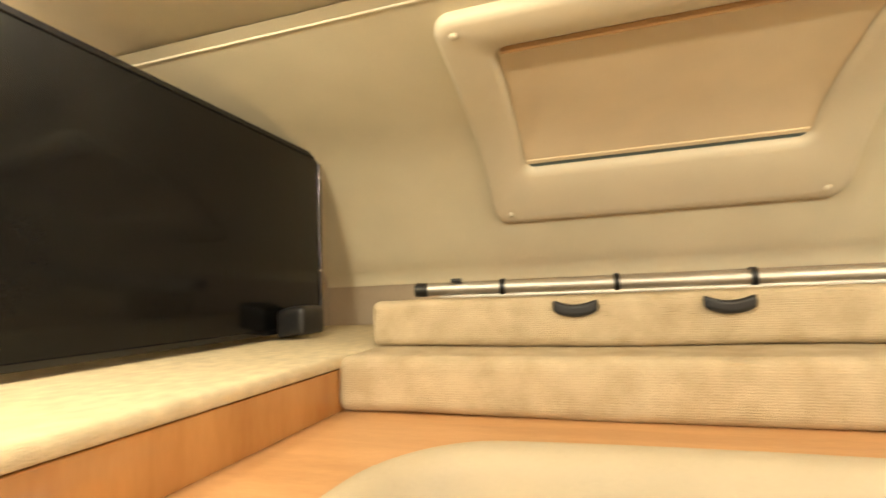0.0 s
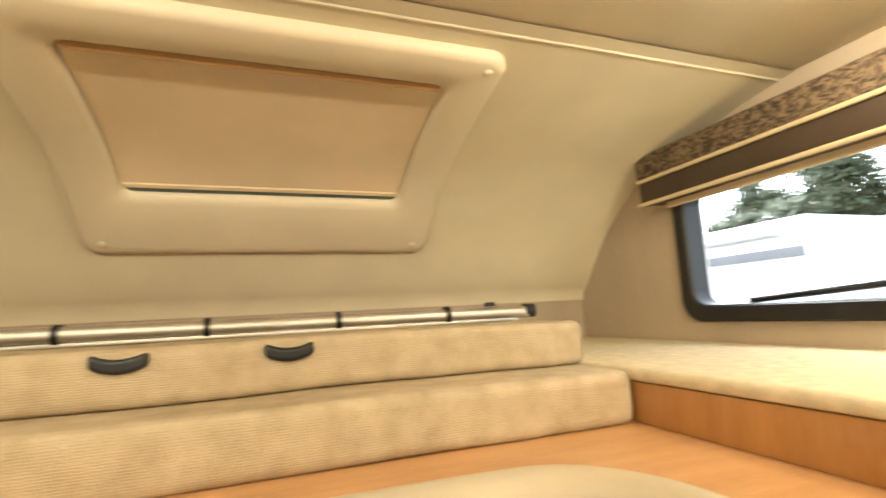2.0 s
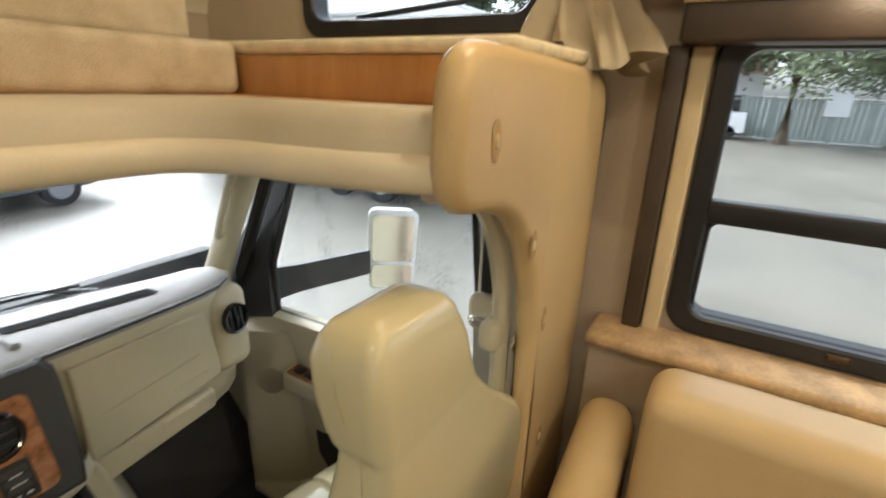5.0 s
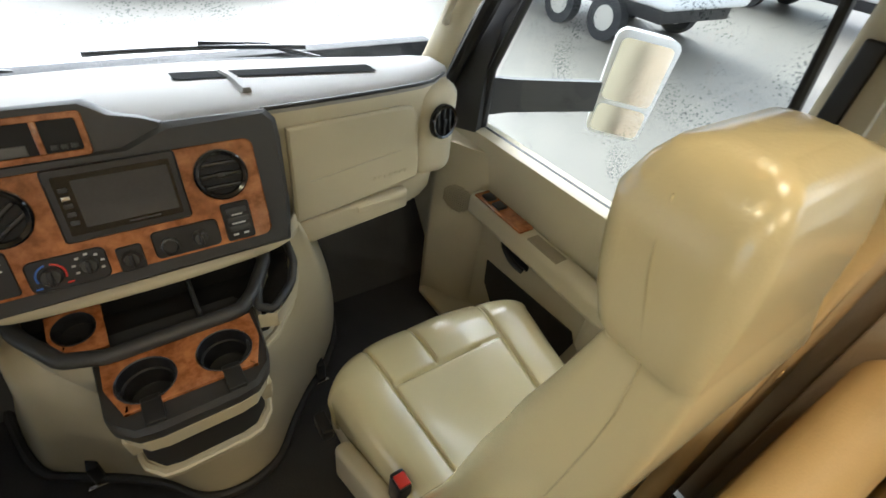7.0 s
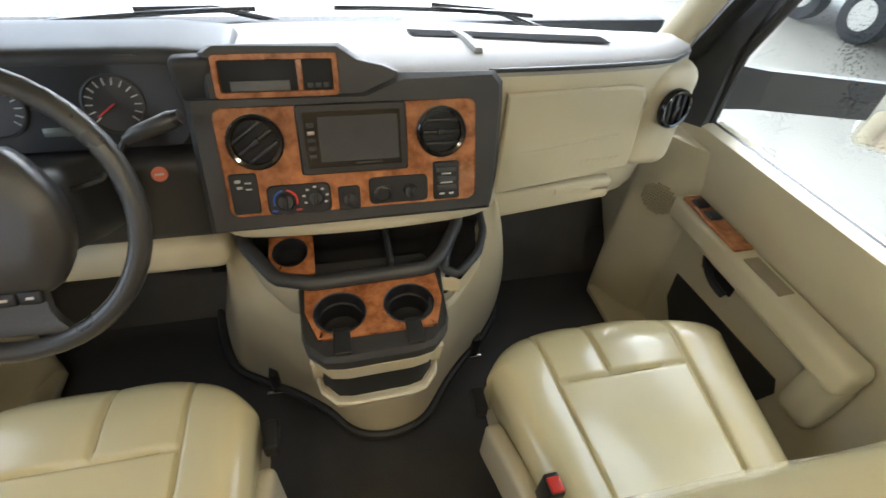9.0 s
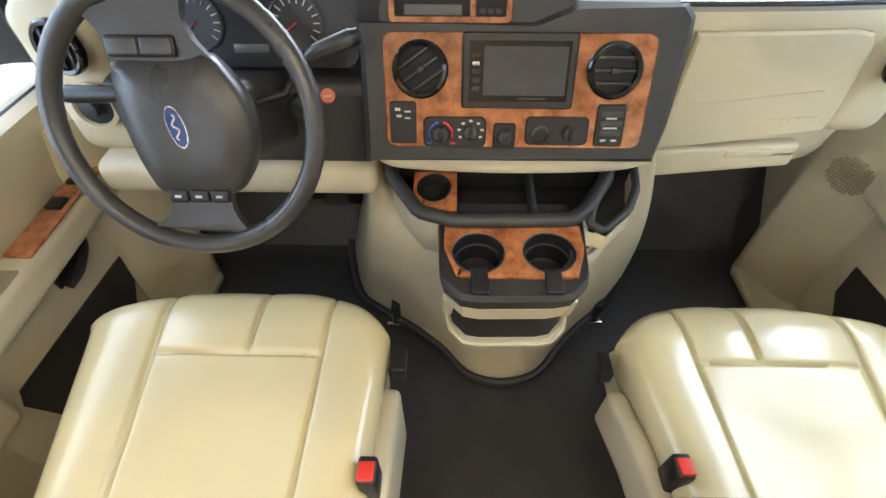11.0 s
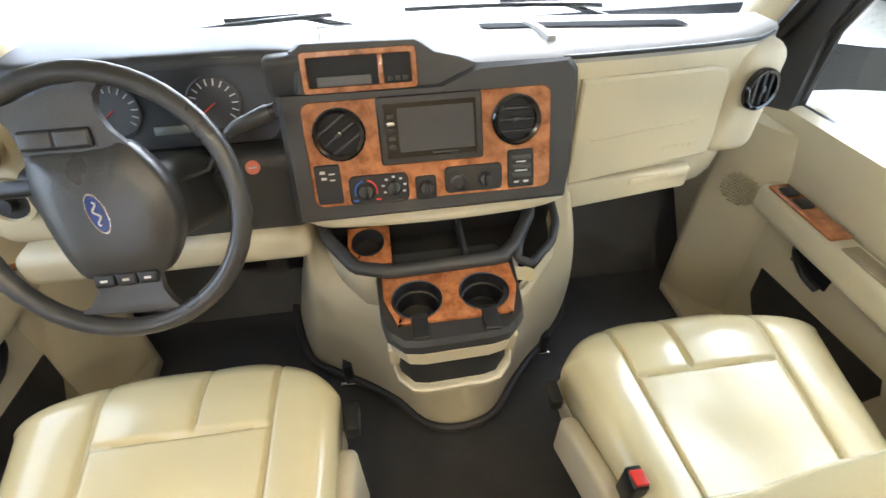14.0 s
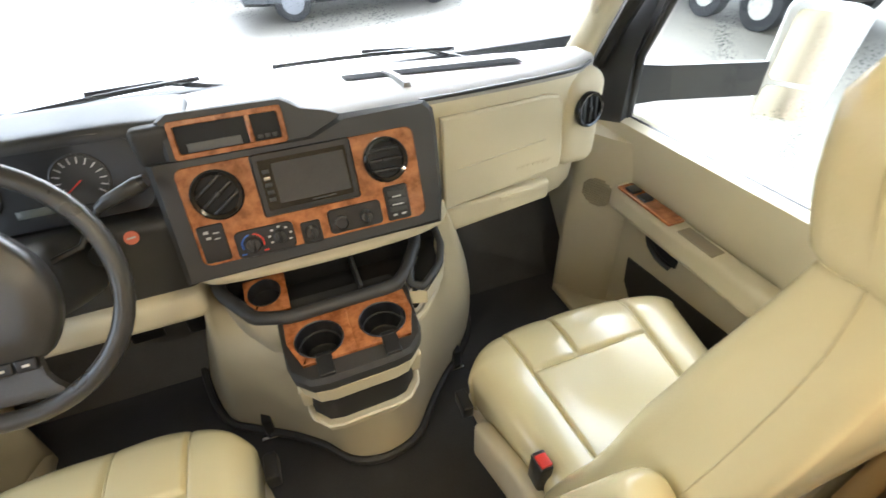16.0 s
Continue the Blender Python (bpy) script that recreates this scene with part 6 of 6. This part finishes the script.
part("bonnet_skin", loft([[Vector((x, y + 0.62 - 0.20 * (abs(x) / 0.9) ** 2.2, z - 0.05 * (abs(x) / 0.95) ** 4)) for x in np.linspace(-0.95, 0.95, 21)] for y, z in ((0.04, 0.84), (0.12, 0.845), (0.14, 0.86), (0.4, 0.85), (0.7, 0.80), (0.95, 0.70), (1.02, 0.60), (1.03, 0.0), (1.03, -0.4))], closed=False), WHITEPAINT, bon, smooth=60)
part("cowl", loft([[Vector((x, windscreen_base(x) + d, z)) for x in np.linspace(-0.93, 0.93, 21)] for d, z in ((0.015, 0.885), (0.03, 0.872), (0.10, 0.862))], closed=False), WHITEPAINT, bon, "pale cowl under the windscreen")
for x0 in (-0.75, 0.0):
    wpr = thing("wiper", "black windscreen wiper at rest on the glass", "wiper", "wipers", at=(x0, 0.6, 0.93))
    part("blade", tube([screen_pt(x, 0.07) + Vector((0, 0.012, 0.012)) for x in np.linspace(x0, x0 + 0.55, 10)], 0.007, 6), BLACK, wpr)
    part("arm", tube([screen_pt(x0 + 0.6, 0.0) + Vector((0, 0.03, 0.0)), screen_pt(x0 + 0.45, 0.05) + Vector((0, 0.03, 0.02)), screen_pt(x0 + 0.27, 0.07) + Vector((0, 0.025, 0.02))], 0.008, 6), BLACK, wpr)

# door mirrors
for s in (-1, 1):
    mr = thing("door_mirror", "tall chrome towing mirror on a black arm", "mirror", "door mirrors", at=(s * 1.2, 0.2, 0.8))
    part("mirror_arm", loft([[Vector((s * x, y + dy, z + dz)) for dy, dz in ((-0.012, -h_), (0.012, -h_), (0.012, h_), (-0.012, h_))] for x, y, z, h_ in ((1.03, 0.24, 0.84, 0.065), (1.12, 0.20, 0.845, 0.055), (1.37, 0.06, 0.865, 0.05))]), CHAR, mr)
    MX = axes((s * 1.44, -0.01, 0.905), (0.14, -s * 0.129, -0.016 * s), (-0.013 * s, -0.03, 0.337))
    part("mirror_shell", loft([[MX @ Vector((x * (1 + 0.25 * y), y, z)) for x, y in rrect(hx, hy, 0.035)] for hx, hy, z in ((0.06, 0.13, -0.08 * 1), (0.092, 0.168, -0.05), (0.098, 0.176, 0.0), (0.09, 0.168, 0.006))]), WHITEPAINT, mr, "white mirror shell")
    part("mirror_glass", prism(rrect(0.083, 0.10, 0.02, 5, 0, 0.055), 0.006, 0.009, MX), CHROME, mr, "upper mirror glass")
    part("wide_mirror_glass", prism(rrect(0.083, 0.05, 0.02, 5, 0, -0.11), 0.006, 0.010, MX), CHROME, mr, "lower wide-angle glass")


def trailer(x, y, turn, length, height, label, axle=0.0, group="parked trailers"):
    """A parked travel trailer: body, roof, stripes, windows, door, awning, wheels."""
    t_ = thing("travel_trailer", label, "trailer", group, at=(x, y, GZ))
    M = pose(x, y, GZ, 0, 0, turn)
    h = length / 2
    part("trailer_body", RB((-h, -1.2, 0.72), (h, 1.2, height), 0.12, m=2, k=4, mx=M), WHITEPAINT, t_)
    part("roof", RB((-h + 0.05, -1.15, height - 0.02), (h - 0.05, 1.15, height + 0.06), 0.03, mx=M), WHITEPAINT, t_)
    part("roof_unit", RB((-0.5, -0.4, height + 0.05), (0.5, 0.4, height + 0.35), 0.08, k=3, mx=M), WHITEPAINT, t_)
    for sd in (-1, 1):
        part("stripe", RB((-h + 0.1, sd * 1.195, height - 0.55), (h - 0.1, sd * 1.212, height - 0.40), 0.004, mx=M), GREYPAINT, t_)
        part("awning_tube", tube([M @ Vector((-h + 0.4, sd * 1.26, height - 0.15)), M @ Vector((h - 0.4, sd * 1.26, height - 0.15))], 0.06, 10), WHITEPAINT, t_)
        for wx in (-h * 0.62, 0.1, h * 0.62):
            fr_ = part("window_frame", RB((wx - 0.55, sd * 1.19, 1.5), (wx + 0.55, sd * 1.22, 2.15), 0.01, mx=M), BLACK, t_)
            part("pane", RB((wx - 0.48, sd * 1.21, 1.57), (wx + 0.48, sd * 1.228, 2.08), 0.005, mx=M), SCREEN, fr_)
        part("door", RB((-h * 0.3 - 0.35, sd * 1.19, 0.7), (-h * 0.3 + 0.35, sd * 1.225, 2.5), 0.01, mx=M), WHITEPAINT, t_)
    for wx in (axle - 0.54, axle + 0.54):
        for sd in (-1, 1):
            wm = M @ pose(wx, sd * 1.05, 0.36, 90, 0, 0)
            wh = part("wheel", lathe([(0.2, -0.1), (0.36, -0.1), (0.37, 0.0), (0.36, 0.1), (0.2, 0.1)], wm, 24), TYRE, t_)
            part("rim", lathe([(0.2, -0.105), (0.2, 0.105), (0.05, 0.11)], wm, 20), STEEL, wh)
    part("chassis", RB((-h + 0.2, -1.0, 0.5), (h - 0.2, 1.0, 0.74), 0.02, mx=M), BLACK, t_)
    return t_


trailer(8.45, 7.3, 90, 7.5, 3.6, "white parked travel trailer with grey stripe and tinted windows", -2.05)
trailer(15.6, 6.5, 90, 7.0, 3.5, "white parked travel trailer behind another in the yard")
trailer(2.5, 15.0, 12, 7.0, 3.3, "white parked travel trailer beyond the bonnet")


def car(x, y, turn, label):
    """A parked saloon: body, glasshouse, lamps, wheels."""
    c_ = thing("parked_car", label, "car", at=(x, y, GZ))
    M = pose(x, y, GZ, 0, 0, turn)
    side_ = [(-2.3, 0.45, 0.70), (-2.25, 0.32, 0.92), (-1.7, 0.28, 0.98), (-0.9, 0.26, 1.0), (0.6, 0.26, 1.0), (1.3, 0.28, 0.95), (1.9, 0.30, 0.86), (2.25, 0.36, 0.72), (2.3, 0.45, 0.60)]
    part("car_body", loft([[M @ Vector((px_, yy * (0.86 + 0.04 * (abs(px_) < 2)), zz)) for yy, zz in ((-1, z0 + 0.06), (-0.9, z0), (0.9, z0), (1, z0 + 0.06), (1.02, (z0 + z1) / 2), (0.96, z1 - 0.05), (0.85, z1), (-0.85, z1), (-0.96, z1 - 0.05), (-1.02, (z0 + z1) / 2))] for px_, z0, z1 in side_]), DARKPAINT, c_, smooth=50)
    part("glasshouse", loft([[M @ Vector((px_, yy * 0.84, zz)) for yy, zz in ((-0.93, 0.95), (0.93, 0.95), (0.78, z1), (0.6, z1 + 0.03), (-0.6, z1 + 0.03), (-0.78, z1))] for px_, z1 in ((-1.75, 0.98), (-1.1, 1.36), (-0.4, 1.42), (0.3, 1.38), (1.15, 0.98))]), SCREEN, c_, "dark tinted windows", smooth=40)
    part("roof", loft([[M @ Vector((px_, yy * 0.84, zz)) for yy, zz in ((-0.72, z1), (0.72, z1), (0.6, z1 + 0.045), (-0.6, z1 + 0.045))] for px_, z1 in ((-1.1, 1.36), (-0.4, 1.42), (0.3, 1.38))]), DARKPAINT, c_, smooth=50)
    for sd in (-1, 1):
        part("tail_light", RB((2.12, sd * 0.66 - 0.16, 0.66), (2.30, sd * 0.66 + 0.16, 0.80), 0.03, mx=M), RED, c_, "red tail light")
        for wx in (-1.42, 1.38):
            wm = M @ pose(wx, sd * 0.80, 0.33, 90, 0, 0)
            wh = part("wheel", lathe([(0.2, -0.1), (0.32, -0.1), (0.33, 0.0), (0.32, 0.1), (0.2, 0.1)], wm, 24), TYRE, c_)
            part("rim", lathe([(0.2, -0.105), (0.2, 0.105), (0.05, 0.11)], wm, 20), GREYPAINT, wh)
    return c_


DARKPAINT = mat("dark_car_paint", (0.075, 0.082, 0.088), 0.3, vary=0.1, scale=2, bump=0.0, coat=0.4)
car(2.2, 9.8, 4, "dark grey saloon parked ahead of the bonnet")


def tree(x, y, h, spread_, seed, label, base=GZ):
    """A tapered trunk with limbs and a crown of many small leaf clumps."""
    random.seed(seed)
    t_ = thing("tree", label, "tree", "trees", at=(x, y, base))
    bm_ = bmesh.new()
    top = Vector((x + random.uniform(-0.3, 0.3), y, base + h * 0.9))
    tube([Vector((x, y, base)), Vector((x + 0.1, y, base + h * 0.3)), Vector((x - 0.05, y, base + h * 0.6)), top], [h * 0.028, h * 0.022, h * 0.014, h * 0.004], 10, bm=bm_)
    ends = []
    for i in range(26):
        f_ = random.uniform(0.28, 0.9)
        a = random.uniform(0, 6.28)
        p0 = Vector((x, y, base + h * f_))
        ln = spread_ * (1.15 - f_) * random.uniform(0.7, 1.2)
        p1 = p0 + Vector((math.cos(a) * ln, math.sin(a) * ln, ln * random.uniform(0.0, 0.5)))
        tube([p0, (p0 + p1) / 2 + Vector((0, 0, ln * 0.08)), p1], [h * 0.008, h * 0.005, h * 0.002], 6, bm=bm_)
        ends += [p0.lerp(p1, k) for k in (0.45, 0.7, 0.9, 1.05)]
    part("trunk", bm_, BARK, t_)
    verts, faces = [], []
    for e in ends:
        for _ in range(150):
            c_ = e + Vector((random.gauss(0, 1), random.gauss(0, 1), random.gauss(0, 0.8))) * spread_ * 0.13
            u = Vector((random.gauss(0, 1), random.gauss(0, 1), random.gauss(0, 1))).normalized()
            w_ = u.orthogonal().normalized()
            sz = random.uniform(0.07, 0.15) * h / 8
            k = len(verts)
            verts += [c_ - u * sz, c_ + w_ * sz * 0.5, c_ + u * sz, c_ - w_ * sz * 0.5]
            faces.append((k, k + 1, k + 2, k + 3))
    me = bpy.data.meshes.new("crown")
    me.from_pydata(verts, [], faces)
    me.materials.append(LEAF)
    ob = new("crown", me)
    ob.parent = t_
    ob.matrix_basis = Matrix.Translation((-x, -y, -base))
    return t_


for i, (x, y, h, sp_) in enumerate([(28, -3.0, 11, 5.5), (24, 12.6, 11.5, 3.0), (26, 19.5, 8.5, 2.6), (33, 1.5, 11, 5.0), (33, -10, 12, 6.0), (31.5, -7.5, 10, 5.5), (27, 9.5, 9, 3.0), (34, 24, 12, 4), (12, 30, 12, 4.5), (-6, 34, 13, 4.5), (2, 40, 12, 4.5), (24, 30, 12, 4)]):
    tree(x, y, h, sp_, 11 + i, "leafy green tree with brown trunk behind the yard")

fence = thing("fence", "grey-green slatted fence with posts along the yard", "fence", at=(30.5, 0, GZ))
for y in np.arange(-30, 20, 2.5):
    part("post", tube([(30.5, y, GZ), (30.5, y, GZ + 2.2)], 0.04, 8), FENCE, fence)
for z in (0.1, 1.0, 1.95):
    part("rail", tube([(30.5, -30, GZ + z), (30.5, 17.5, GZ + z)], 0.025, 6), FENCE, fence)
for y in np.arange(-26, -1, 0.25):
    part("slat", RB((30.49, y, GZ + 0.1), (30.51, y + 0.23, GZ + 2.1), 0.003, k=1), FENCE, fence)


def house(x, y, w, d, h, roofcol, label):
    hs = thing("house", label, "house", "houses", at=(x, y, GZ))
    part("wall", RB((x - d / 2, y - w / 2, GZ), (x + d / 2, y + w / 2, GZ + h), 0.02), WHITEPAINT, hs)
    part("roof", loft([[(x - d / 2 - 0.4, y + k, GZ + h - 0.1), (x, y + k, GZ + h + 1.3), (x + d / 2 + 0.4, y + k, GZ + h - 0.1)] for k in (-w / 2 - 0.3, w / 2 + 0.3)]), roofcol, hs, smooth=0)
    for yy in np.arange(-w / 2 + 1.2, w / 2 - 0.5, 2.2):
        wf = part("window", RB((x - d / 2 - 0.04, y + yy - 0.5, GZ + 1.1), (x - d / 2 + 0.02, y + yy + 0.5, GZ + 2.2), 0.01), WHITEPAINT, hs)
        part("pane", RB((x - d / 2 - 0.05, y + yy - 0.43, GZ + 1.17), (x - d / 2 - 0.03, y + yy + 0.43, GZ + 2.13), 0.004), SCREEN, wf)
    return hs


house(37, 1.0, 6, 6, 3.4, mat("roof_red", (0.42, 0.27, 0.22), 0.8), "low white house with reddish roof beyond the fence")
house(42, -26, 12, 7, 3.0, GREYPAINT, "low white house with grey roof beyond the fence")

# a white van and a white sign board before the fence, and a canopy behind it
van = thing("parked_van", "white delivery van parked by the fence", "van", at=(29.5, 0.9, GZ))
part("van_body", loft([[Vector((29.5 + px_ * 0.95, 0.9 + py_, GZ + pz_)) for px_, pz_ in ((-1, 0.35), (1, 0.35), (1, 1.3), (0.88, top_), (-0.88, top_), (-1, 1.3))] for py_, top_ in ((-2.3, 1.05), (-1.7, 1.25), (-1.1, 2.15), (2.3, 2.2))]), WHITEPAINT, van, smooth=30)
part("windscreen", loft([[Vector((29.5 + px_, 0.9 + py_, GZ + pz_)) for px_ in (-0.75, 0.75)] for py_, pz_ in ((-1.64, 1.30), (-1.16, 2.06))], closed=False), SCREEN, van)
part("side_window", RB((28.52, -0.15, GZ + 1.35), (28.56, 0.65, GZ + 1.95), 0.01), SCREEN, van)
for wy in (-0.7, 2.3):
    part("wheel", lathe([(0.15, -0.1), (0.34, -0.1), (0.35, 0.0), (0.34, 0.1), (0.15, 0.1)], pose(28.65, wy, GZ + 0.35, 0, 90, 0), 20), TYRE, van)
sign = thing("sign_board", "blank white sign board on a post by the fence", "sign", at=(30, -5.0, GZ))
part("board", RB((29.98, -5.55, GZ + 1.3), (30.02, -4.55, GZ + 2.5), 0.01), WHITEPAINT, sign)
part("post", tube([(30.06, -5.05, GZ), (30.06, -5.05, GZ + 2.45)], 0.04, 8), FENCE, sign)
canopy = thing("canopy", "white flat canopy roof on thin posts beyond the fence", "canopy", at=(35, -11, GZ))
part("roof", RB((33, -16, GZ + 4.1), (37, -6.5, GZ + 4.5), 0.05), WHITEPAINT, canopy)
for py_ in (-15.5, -11.2, -7.0):
    part("post", tube([(33.3, py_, GZ), (33.3, py_, GZ + 4.12)], 0.06, 8), FENCE, canopy)
